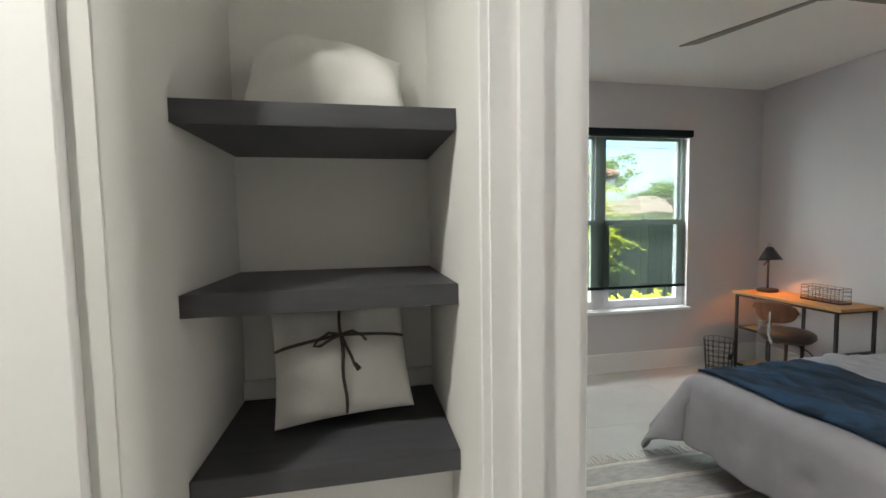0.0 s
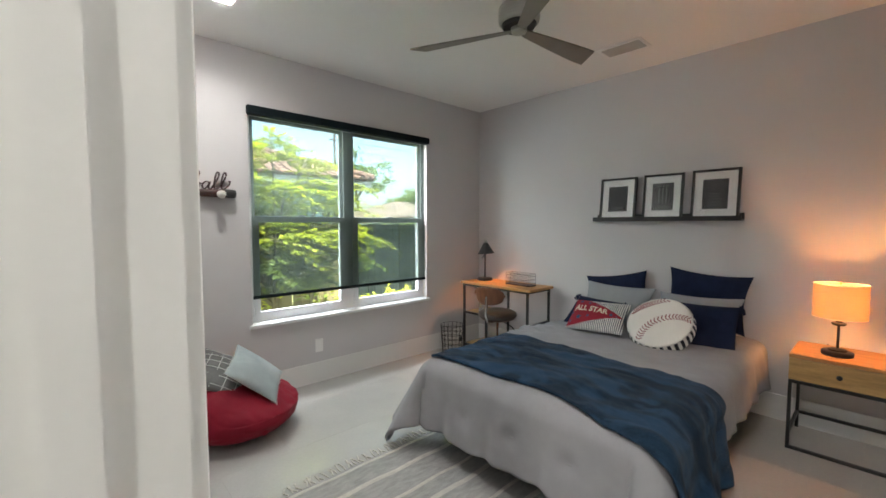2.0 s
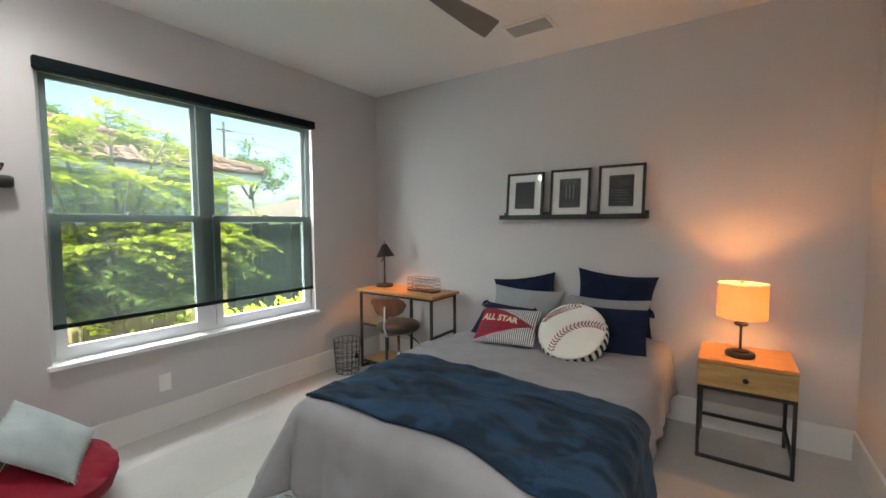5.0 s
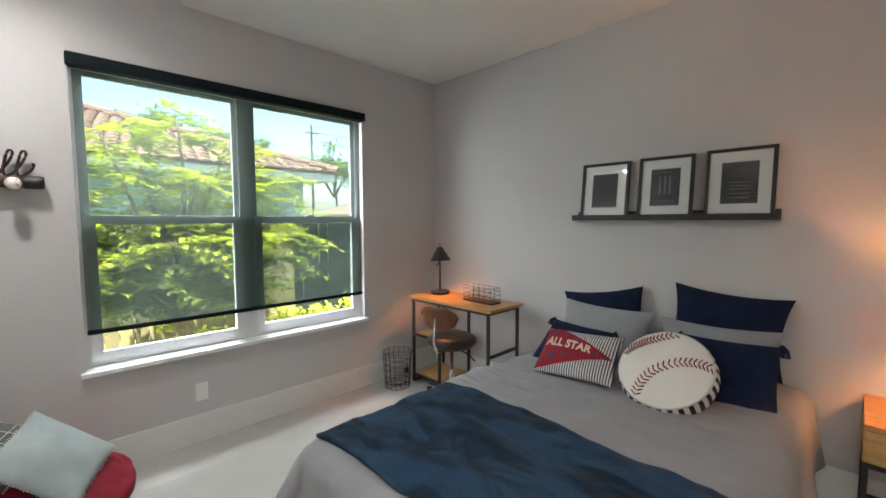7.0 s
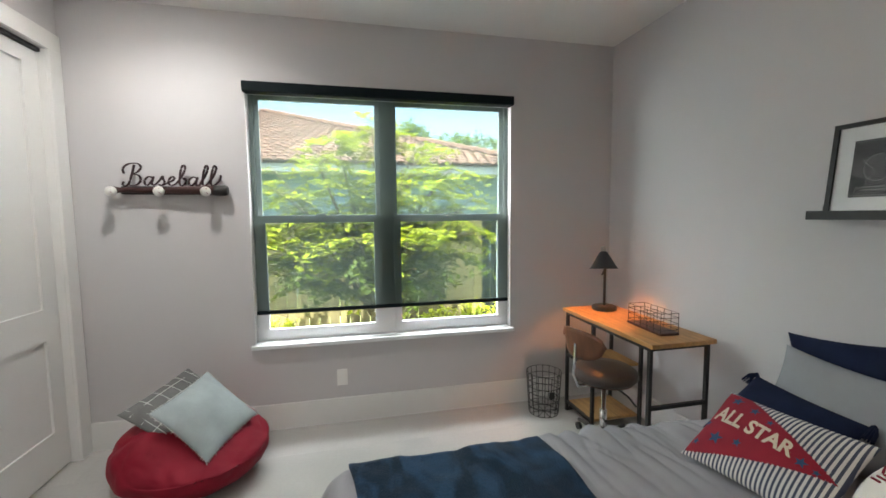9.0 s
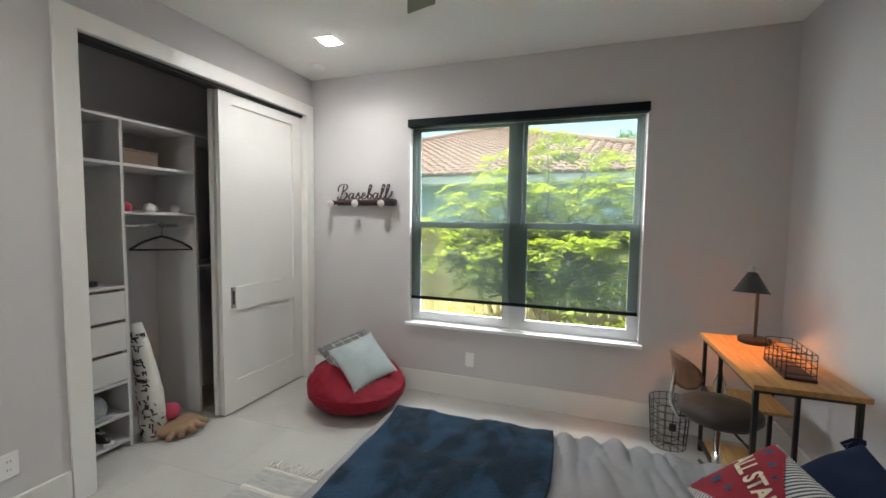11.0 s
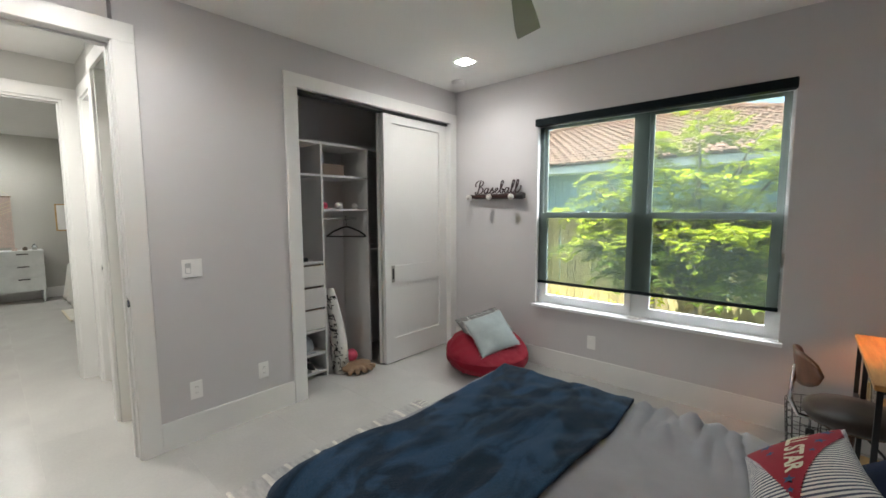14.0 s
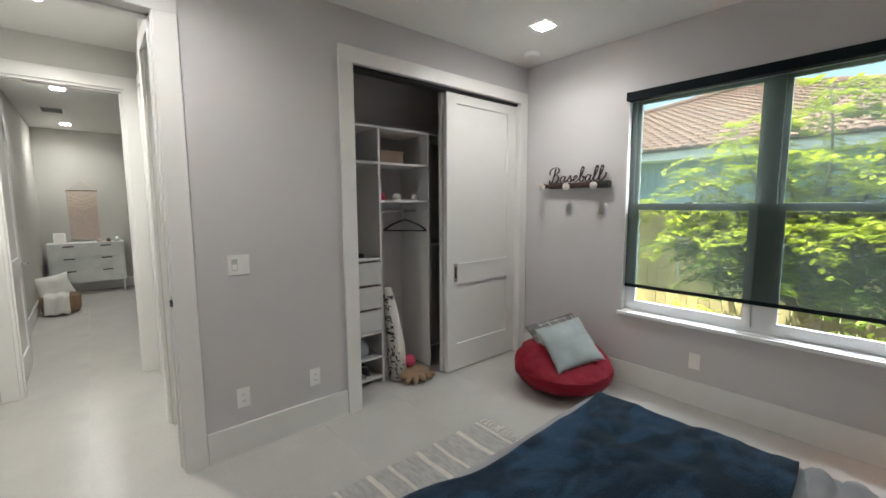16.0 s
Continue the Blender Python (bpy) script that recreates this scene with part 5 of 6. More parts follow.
# ---------- nightstand and lamp ----------
def nightstand():
    x0, x1, y0, y1, H = 5.69, 6.11, 0.985, 1.445, 0.60
    n = thing("nightstand", (5.9, 1.21, 0), "oak nightstand with one drawer on a black steel frame", "nightstand")
    part("top", boxes((x0, x1, y0, y1, H - 0.022, H), bevel=0.002), OAK, n, "oak top")
    part("carcass", boxes((x0 + 0.02, x1, y0, y0 + 0.018, H - 0.16, H - 0.0225), (x0 + 0.02, x1, y1 - 0.018, y1, H - 0.16, H - 0.0225), (x0 + 0.02, x1, y0 + 0.018, y1 - 0.018, H - 0.16, H - 0.145), (x1 - 0.015, x1, y0 + 0.018, y1 - 0.018, H - 0.145, H - 0.0225)), OAKF, n)
    part("drawer_front", boxes((x0 + 0.002, x0 + 0.0195, y0 + 0.004, y1 - 0.004, H - 0.158, H - 0.026), bevel=0.0015), OAKF, n, "light oak drawer front")
    part("knob", lathed([(0.012, 0), (0.008, 0.008), (0.014, 0.014), (0.012, 0.022), (0.004, 0.024)], m=Matrix.Translation((x0 + 0.002, 1.215, H - 0.092)) @ Matrix.Rotation(-math.pi / 2, 4, "Y"), seg=16), BLACKM, n, "small black knob", True)
    s = 0.018
    for x in (x0 + 0.004, x1 - s - 0.002):
        for y in (y0 + 0.002, y1 - s - 0.002):
            part("leg", boxes((x, x + s, y, y + s, 0, H - 0.161)), BLACKM, n)
    xa, xb, ya, yb = x0 + 0.004 + s, x1 - s - 0.002, y0 + 0.002 + s, y1 - s - 0.002
    for z in (H - 0.181,):
        part("top_rail", boxes((xa, xb, y0 + 0.002, y0 + 0.02, z, z + 0.019), (xa, xb, yb, yb + s, z, z + 0.019), (x0 + 0.004, x0 + 0.022, ya, yb, z, z + 0.019), (x1 - 0.02, x1 - 0.002, ya, yb, z, z + 0.019)), BLACKM, n)
    part("bottom_rail", boxes((xa, xb, y0 + 0.002, y0 + 0.02, 0.10, 0.118), (xa, xb, yb, yb + s, 0.10, 0.118), (x0 + 0.004, x0 + 0.022, ya, yb, 0.0, 0.018), (x1 - 0.02, x1 - 0.002, ya, yb, 0.10, 0.118)), BLACKM, n)
    l = thing("table_lamp", (5.86, 1.24, H), "black table lamp with a cream drum shade, lit orange", "lamp")
    c = (5.86, 1.24, 0)
    part("base", lathed([(0.072, H), (0.075, H + 0.004), (0.075, H + 0.022), (0.068, H + 0.028), (0.01, H + 0.03)], c), BLACKM, l, "round black base", True)
    bm = lathed([(0.007, H + 0.03), (0.007, H + 0.19)], c, 12)
    lathe(bm, [(0.034, H + 0.19), (0.036, H + 0.196), (0.034, H + 0.202)], c, 24)
    lathe(bm, [(0.045, H + 0.03), (0.045, H + 0.038), (0.012, H + 0.045)], c, 24)
    part("stem", bm, BLACKM, l)
    part("socket", lathed([(0.028, H + 0.185), (0.03, H + 0.19), (0.016, H + 0.205), (0.016, H + 0.23)], c, 20), BLACKM, l)
    bm = lathe(bmesh.new(), [(0.126, 0.835), (0.124, 1.035)], c, 48)
    for f in [f for f in bm.faces if len(f.verts) > 4]:
        bm.faces.remove(f)
    part("shade", bm, SHADE, l, "cream linen drum shade glowing orange", True)
    for z in (0.835, 1.035):
        part("shade_ring", tube(bmesh.new(), [(c[0] + 0.125 * math.cos(k * math.pi / 24), c[1] + 0.125 * math.sin(k * math.pi / 24), z) for k in range(48)], 0.0025, 5, True), CREAM, l)
    bm = bmesh.new()
    for k in range(3):
        a = k * 2.09
        tube(bm, [(c[0], c[1], 1.03), (c[0] + 0.124 * math.cos(a), c[1] + 0.124 * math.sin(a), 1.033)], 0.0015, 5)
    part("shade_spider", bm, CREAM, l)
    part("finial", lathed([(0.002, 1.03), (0.008, 1.037), (0.006, 1.05), (0.001, 1.055)], c, 12), BRASS, l, "small brass finial")
    part("bulb", lathed([(0.012, 0.85), (0.022, 0.875), (0.026, 0.895), (0.016, 0.915), (0.001, 0.92)], c, 16), glow("warm bulb", (1.0, 0.55, 0.22), 6.0), l, "warm bulb")
    part("cord", tube(bmesh.new(), [(6.13, 1.30, 0.60), (6.13, 1.30, 0.45), (6.12, 1.27, 0.34), (6.12, 1.21, 0.31), (6.12, 1.15, 0.34), (6.12, 1.12, 0.42)], 0.003, 6), BLACKM, l, smooth=True)


nightstand()


# ---------- desk, chair, lamp, rack, bin ----------
def desk():
    x0, x1, y0, y1, H = 5.65, 6.06, 3.345, 4.27, 0.77
    d = thing("desk", (5.85, 3.8, 0), "oak-topped writing desk with a black steel frame and low shelves", "desk")
    part("desktop", boxes((x0, x1, y0, y1, H - 0.024, H), bevel=0.002), OAK, d, "orange-brown oak top")
    s = 0.02
    for x in (x0 + 0.012, x1 - 0.032):
        for y in (y0 + 0.03, y0 + 0.55, y1 - 0.05):
            part("leg", boxes((x, x + s, y, y + s, 0, H - 0.0245)), BLACKM, d)
    part("top_rail", boxes((x0 + 0.012, x0 + 0.032, y0 + 0.051, y0 + 0.549, H - 0.045, H - 0.0245), (x0 + 0.012, x0 + 0.032, y0 + 0.571, y1 - 0.051, H - 0.045, H - 0.0245), (x0 + 0.033, x1 - 0.033, y0 + 0.03, y0 + 0.05, H - 0.045, H - 0.0245), (x0 + 0.033, x1 - 0.033, y1 - 0.05, y1 - 0.03, H - 0.045, H - 0.0245)), BLACKM, d)
    part("foot_rail", boxes((x0 + 0.033, x1 - 0.033, y0 + 0.03, y0 + 0.05, 0.0, 0.02), (x0 + 0.033, x1 - 0.033, y1 - 0.05, y1 - 0.03, 0.0, 0.02)), BLACKM, d)
    part("side_rail", boxes((x0 + 0.033, x1 - 0.033, y0 + 0.03, y0 + 0.05, 0.395, 0.415)), BLACKM, d)
    for z in (0.06, 0.42):
        part("shelf", boxes((x0 + 0.033, x1 - 0.033, y0 + 0.571, y1 - 0.051, z, z + 0.018)), OAKF, d, "light oak side shelf")
        part("shelf_rail", boxes((x0 + 0.012, x0 + 0.032, y0 + 0.571, y1 - 0.051, z - 0.002, z + 0.018)), BLACKM, d)
    # lamp
    c = Vector((5.90, 4.13, H))
    l = thing("desk_lamp", c, "black desk lamp with a conical shade, lit", "lamp")
    part("base", lathed([(0.082, 0), (0.085, 0.004), (0.085, 0.024), (0.078, 0.03), (0.01, 0.031)], c), BLACKM, l, smooth=True)
    part("stem", lathed([(0.009, 0.03), (0.009, 0.31)], c, 14), BLACKM, l)
    dirn = Vector((-0.30, -0.954, 0)).normalized()
    hc = c + Vector((-0.05, -0.055, 0.36))
    part("arm", tube(bmesh.new(), [c - dirn * 0.06 + Vector((0, 0, 0.245)), c + Vector((0, 0, 0.30)), hc + Vector((0, 0, 0.03))], 0.006, 8), BLACKM, l)
    sh = Matrix.Translation(hc) @ Matrix.Rotation(radians(8), 4, Vector((dirn.y, -dirn.x, 0)))
    bm = lathe(bmesh.new(), [(0.096, -0.055), (0.086, -0.045), (0.026, 0.06), (0.018, 0.066)], (0, 0, 0), 32, sh)
    for f in [f for f in bm.faces if len(f.verts) > 4 and f.calc_center_median().z < hc.z]:
        bm.faces.remove(f)
    o = part("shade", bm, BLACKM, l, "black conical metal shade", True)
    part("cap", lathed([(0.016, 0.066), (0.016, 0.095), (0.010, 0.10)], m=sh, seg=16), NICKEL, l, "nickel cap")
    part("bulb", lathed([(0.008, 0.064), (0.012, 0.060), (0.010, 0.056), (0.001, 0.054)], m=sh, seg=16), glow("desk bulb glow", (1.0, 0.5, 0.2), 8.0), l, "warm bulb")
    # wire rack
    rk = thing("letter_rack", (5.86, 3.6, H), "black wire desk organiser on a dark wooden base", "organiser")
    m = Matrix.Translation((5.875, 3.62, H)) @ Matrix.Rotation(radians(-4), 4, "Z")
    part("base", boxes((-0.06, 0.06, -0.155, 0.155, 0, 0.014), bevel=0.002, m=m), DARKWOOD, rk, "dark wooden base")
    paths = []
    for z in (0.03, 0.065, 0.10, 0.125):
        paths.append([m @ Vector(p) for p in ((-0.055, -0.15, z), (0.055, -0.15, z), (0.055, 0.15, z), (-0.055, 0.15, z), (-0.055, -0.15, z))])
    for y in (-0.15, -0.09, -0.03, 0.03, 0.09, 0.15):
        for x in (-0.055, 0.055):
            paths.append([m @ Vector((x, y, 0.012)), m @ Vector((x, y, 0.125))])
    for y in (-0.03, 0.05):
        for z in (0.05, 0.1):
            paths.append([m @ Vector((-0.055, y, z)), m @ Vector((0.055, y, z))])
    for q in paths:
        part("wire", tubes([q], 0.0018, 5), BLACKM, rk)
    # bin
    b = thing("waste_basket", (5.43, 4.22, 0), "round black wire waste basket", "bin")
    paths = []
    cx, cy, r0, r1, hh = 5.49, 4.24, 0.105, 0.125, 0.31
    for i, z in enumerate((0.006, 0.055, 0.11, 0.165, 0.21, 0.26, hh)):
        r = r0 + (r1 - r0) * z / hh
        paths.append([(cx + r * math.cos(k * math.pi / 16), cy + r * math.sin(k * math.pi / 16), z) for k in range(33)])
    for k in range(16):
        a = k * math.pi / 8
        paths.append([(cx + r0 * math.cos(a), cy + r0 * math.sin(a), 0.006), (cx + r1 * math.cos(a), cy + r1 * math.sin(a), hh)])
    for k in range(4):
        a = k * math.pi / 4
        paths.append([(cx + r0 * math.cos(a), cy + r0 * math.sin(a), 0.008), (cx - r0 * math.cos(a), cy - r0 * math.sin(a), 0.008)])
    for i, q in enumerate(paths):
        part("ring" if i < 7 else "rib", tubes([q], 0.0024, 5), BLACKM, b)
    part("tag", boxes((cx - 0.02, cx + 0.02, cy - r1 - 0.003, cy - r1 + 0.001, 0.15, 0.20)), BLACKM, b)


desk()


def chair():
    c = Vector((5.63, 3.72, 0))
    o = thing("desk_chair", c, "round-seated swivel chair with dark leather seat and bent walnut back", "chair")
    part("seat_pad", lathed([(0.12, 0.445), (0.175, 0.452), (0.195, 0.475), (0.19, 0.505), (0.165, 0.522), (0.08, 0.528), (0.001, 0.528)], c, 40), LEATHER, o, "dark brown leather seat", True)
    part("seat_shell", lathed([(0.05, 0.425), (0.14, 0.432), (0.17, 0.444)], c, 32), WALNUT, o)
    part("gas_lift", lathed([(0.022, 0.10), (0.022, 0.25), (0.014, 0.252), (0.014, 0.43)], c, 16), CHROME, o, "chrome gas lift", True)
    part("hub", lathed([(0.035, 0.07), (0.035, 0.12)], c, 16), BLACKM, o)
    for k in range(5):
        a = k * 2 * math.pi / 5 + 0.4
        e = c + Vector((0.24 * math.cos(a), 0.24 * math.sin(a), 0.055))
        part("leg", tube(bmesh.new(), [c + Vector((0, 0, 0.09)), e + Vector((0, 0, 0.015))], [0.018, 0.011], 8), BLACKM, o, smooth=True)
        part("caster", lathed([(0.024, -0.01), (0.024, 0.01)], m=Matrix.Translation(e + Vector((0, 0, -0.031))) @ Matrix.Rotation(a, 4, "Z") @ Matrix.Rotation(math.pi / 2, 4, "X"), seg=16), BLACKM, o)
    part("lever", tube(bmesh.new(), [c + Vector((0.03, -0.03, 0.42)), c + Vector((0.10, -0.10, 0.36)), c + Vector((0.13, -0.13, 0.31))], 0.006, 6), BLACKM, o)
    # curved back
    ang0 = radians(192)
    bm = bmesh.new()
    g = []
    for i in range(17):
        u = i / 8 - 1
        a = ang0 + u * 0.78
        row = []
        hgt = 0.085 * (max(0.0, 1 - abs(u) ** 2.6)) ** 0.5 + 0.002
        for j in range(7):
            v = j / 3 - 1
            r = 0.235 + 0.01 * v
            row.append(bm.verts.new(c + Vector((r * math.cos(a), r * math.sin(a), 0.70 + v * hgt))))
        g.append(row)
    for i in range(16):
        for j in range(6):
            bm.faces.new((g[i][j], g[i + 1][j], g[i + 1][j + 1], g[i][j + 1]))
    bk = part("backrest", bm, WALNUT, o, "bent walnut veneer backrest", True)
    md = bk.modifiers.new("thickness", "SOLIDIFY")
    md.thickness = 0.014
    dv = Vector((math.cos(ang0), math.sin(ang0), 0))
    bm = tube(bmesh.new(), [c + dv * 0.10 + Vector((0, 0, 0.425)), c + dv * 0.21 + Vector((0, 0, 0.44)), c + dv * 0.245 + Vector((0, 0, 0.52)), c + dv * 0.232 + Vector((0, 0, 0.70))], 0.011, 8)
    part("back_post", bm, CHROME, o, "chrome back support", True)


chair()
bt = thing("water_bottle", (5.70, 4.0, 0.438), "small clear water bottle on the desk shelf", "bottle")
part("bottle", lathed([(0.028, 0), (0.032, 0.006), (0.032, 0.10), (0.020, 0.135), (0.012, 0.165), (0.012, 0.18)], (5.70, 4.0, 0.4385), 20), GLASSB, bt, smooth=True)
part("cap", lathed([(0.014, 0.18), (0.014, 0.195)], (5.70, 4.0, 0.4385), 16), PLASTIC, bt)


# ---------- baseball sign ----------
def sign():
    s = thing("baseball_sign", (3.07, 4.42, 1.63), "Baseball word sign on a bat shelf with three white ball pegs", "wall sign")
    ink = surf("dark sign metal", (0.035, 0.012, 0.015), 0.4)
    A_ = [(.38, .35), (.2, .42), (.05, .25), (.08, .05), (.22, .02), (.38, .3), (.38, .4), (.36, .1), (.45, .0), (.58, .12)]
    L_ = [(0, .1), (.18, .45), (.28, .85), (.2, 1.0), (.12, .8), (.1, .2), (.2, .0), (.38, .12)]
    word = [(0.72, [[(.27, .98), (.22, .5), (.14, .08), (.0, -.04), (-.12, .05), (-.06, .16)], [(-.10, .55), (-.16, .8), (.05, 1.02), (.4, 1.04), (.56, .86), (.42, .62), (.2, .54), (.5, .47), (.6, .22), (.42, .0), (.14, .0)]]),
            (0.52, [A_]), (0.44, [[(0, .05), (.15, .25), (.25, .45), (.28, .3), (.36, .15), (.28, .0), (.1, .05), (.28, .0), (.48, .12)]]),
            (0.42, [[(0, .1), (.2, .2), (.32, .33), (.22, .43), (.1, .3), (.1, .08), (.25, .0), (.45, .12)]]),
            (0.48, [[(0, .1), (.2, .45), (.3, .85), (.22, 1.0), (.13, .8), (.12, .2), (.2, .0), (.36, .06), (.39, .3), (.26, .36), (.34, .28), (.5, .28)]]),
            (0.52, [A_]), (0.36, [L_]), (0.36, [L_ + [(.5, .3), (.52, .5), (.46, .48)]])]
    total = sum(a for a, _ in word)
    em = 0.50 / total
    x0 = 2.815
    for adv, strokes in word:
        bm = bmesh.new()
        for st in strokes:
            P = [Vector((x, y, 0)) for x, y in st]
            P = [P[0]] + P + [P[-1]]
            pts = []
            for k in range(1, len(P) - 2):
                for q in range(6):
                    t = q / 6
                    pts.append(0.5 * ((2 * P[k]) + (P[k + 1] - P[k - 1]) * t + (2 * P[k - 1] - 5 * P[k] + 4 * P[k + 1] - P[k + 2]) * t * t + (3 * P[k] - P[k - 1] - 3 * P[k + 1] + P[k + 2]) * t ** 3))
            pts.append(P[-1])
            hz = 0.95 * em
            rad = [0.0035 + 0.0035 * abs((pts[min(k + 1, len(pts) - 1)] - pts[max(k - 1, 0)]).normalized().y) for k in range(len(pts))]
            tube(bm, [Vector((x0 + p.x * em + p.y * em * 0.14, 4.405, 1.655 + p.y * hz)) for p in pts], rad, 6)
        part("letter", bm, ink, s, smooth=True)
        x0 += adv * em
    bm = bmesh.new()
    rot = Matrix.Translation((2.72, 4.405, 1.625)) @ Matrix.Rotation(math.pi / 2, 4, "Y")
    lathe(bm, [(0.010, 0), (0.026, 0.012), (0.024, 0.03), (0.017, 0.06), (0.018, 0.20), (0.022, 0.35), (0.029, 0.50), (0.031, 0.60)], (0, 0, 0), 24, rot)
    part("bat", bm, DARKWOOD, s, "dark red-brown bat", True)
    part("bat_end", lathed([(0.032, 0.585), (0.033, 0.60), (0.033, 0.645), (0.028, 0.66)], (0, 0, 0), 24, rot), BLACKM, s)
    part("wall_rail", boxes((2.78, 3.37, 4.430, YN - 0.001, 1.600, 1.65)), BLACKM, s)
    for x in (2.765, 3.015, 3.27):
        c = (x, 4.345, 1.615)
        bm = bmesh.new()
        bmesh.ops.create_uvsphere(bm, u_segments=24, v_segments=16, radius=0.030)
        bm.transform(Matrix.Translation(c))
        part("ball_peg", bm, WHITEC, s, "white baseball peg", True)
        part("stitch", tube(bmesh.new(), [(x + 0.012 + 0.008 * math.cos(k * 0.5), 4.345 - 0.0285 + 0.006 * abs(k - 5) / 5, 1.615 + 0.018 * (k - 5) / 5) for k in range(11)], 0.0012, 4), STITCH, s)


sign()


# ---------- bean bag and cushions ----------
def beanbag():
    c = Vector((3.245, 4.005, 0))
    o = thing("bean_bag", c, "red cloth bean bag slumped on the floor", "bean bag")
    bm = bmesh.new()
    bmesh.ops.create_uvsphere(bm, u_segments=128, v_segments=72, radius=1.0)
    for v in bm.verts:
        p = v.co.normalized()
        a, z = math.atan2(p.y, p.x), p.z
        r = (1 - abs(z) ** (2.0 if z > 0 else 2.5)) ** (1 / 2.0 if z > 0 else 1 / 2.5)
        crease = abs(noise.noise(Vector((p.x * 3.2, p.y * 3.2, z * 2.0 + 3)))) + 0.5 * abs(noise.noise(Vector((p.x * 7, p.y * 7, z * 3 + 8))))
        pucker = 0.010 * abs(math.sin(a * 7 + 3 * noise.noise(Vector((p.x * 2, p.y * 2, 0))))) * max(0.0, 1 - abs(z - 0.45) * 2.2)
        seam = 0.010 * math.exp(-((a - 0.75 + math.pi * 0.5) / 0.03) ** 2) + 0.010 * math.exp(-((a + 0.75 + math.pi * 0.5) / 0.03) ** 2)
        fold = 0.045 * crease - 0.006 - pucker - seam * (1 - abs(z))
        sx = 0.382 * (r + fold)
        # the cushions press the front of the top down
        x_, y_ = sx * math.cos(a), sx * math.sin(a)
        press = (0.15 * max(0.0, (x_ - y_) / 0.5 + 0.0) + 0.05 * math.exp(-((x_ + 0.05) ** 2 + (y_ + 0.02) ** 2) / 0.03)) if z > 0 else 0.0
        zz = 0.18 + (0.225 if z > 0 else 0.18) * z + 0.02 * (crease - 0.3) * (1 - abs(z)) - press * z ** 0.7 if z > 0 else 0.18 + 0.18 * z
        v.co = Vector((c.x + x_, c.y + y_ * 0.96, max(0.002, zz)))
    part("bag", bm, RED, o, smooth=True)
    part("zip_tab", boxes((c.x + 0.02, c.x + 0.05, c.y - 0.398, c.y - 0.392, 0.10, 0.13), bevel=0.002), RED, o, "small red zip tab")
    w, hh = 0.45, 0.345
    p = thing("throw_pillow", (0, 0, 0), "charcoal cushion with a white windowpane check", "pillow")
    part("cushion", pillow(w, hh, 0.10, 21, 0.05, 28, 0.012), PLAID, p, smooth=True)
    bm = bmesh.new()
    for k in range(6):
        for sgn in (1, -1):
            for ax in (0, 1):
                q = (k - 2.5) * 0.075
                if ax == 1 and abs(q) > hh * 0.46:
                    continue
                pts = []
                for i in range(19):
                    s_ = (i / 18 - 0.5) * (hh if ax == 0 else w) * 0.93
                    tb = bmesh.new()
                    v = tb.verts.new((q, s_, 0) if ax == 0 else (s_, q, 0))
                    on_pillow([v], w, hh, 0.10, 0.002, 0.05)
                    pts.append(Vector((v.co.x, v.co.y, v.co.z * sgn)))
                    tb.free()
                tube(bm, pts, 0.0022, 4)
    part("check_line", bm, WHITEL, p, "white woven check lines")
    place(p, lean(3.165, 4.066, 0.400, -47.5, 60, 23))
    p = thing("throw_pillow", (0, 0, 0), "pale blue-grey linen cushion with a frayed edge", "pillow")
    w = 0.38
    part("cushion", pillow(w, w, 0.095, 22, 0.06, 28, 0.008), TURQ, p, smooth=True)
    bm = bmesh.new()
    rnd = random.Random(3)
    pts = []
    for side in range(4):
        for k in range(30):
            t = k / 30 * 2 - 1
            u, v = [(t, -1), (1, t), (-t, 1), (-1, -t)][side]
            x, y = pil_xy(u, v, w, w, 0.06)
            pts.append(Vector((x, y, 0)))
    for i, q in enumerate(pts):
        for k in range(3):
            d = (q.normalized() + Vector((rnd.uniform(-.6, .6), rnd.uniform(-.6, .6), rnd.uniform(-.5, .5)))) * rnd.uniform(0.004, 0.009)
            tube(bm, [q, q + d], 0.0014, 3)
    part("fringe", bm, WHITEL, p, "frayed pale edge")
    place(p, lean(3.343, 3.935, 0.392, -41, 47.5, 18))


beanbag()


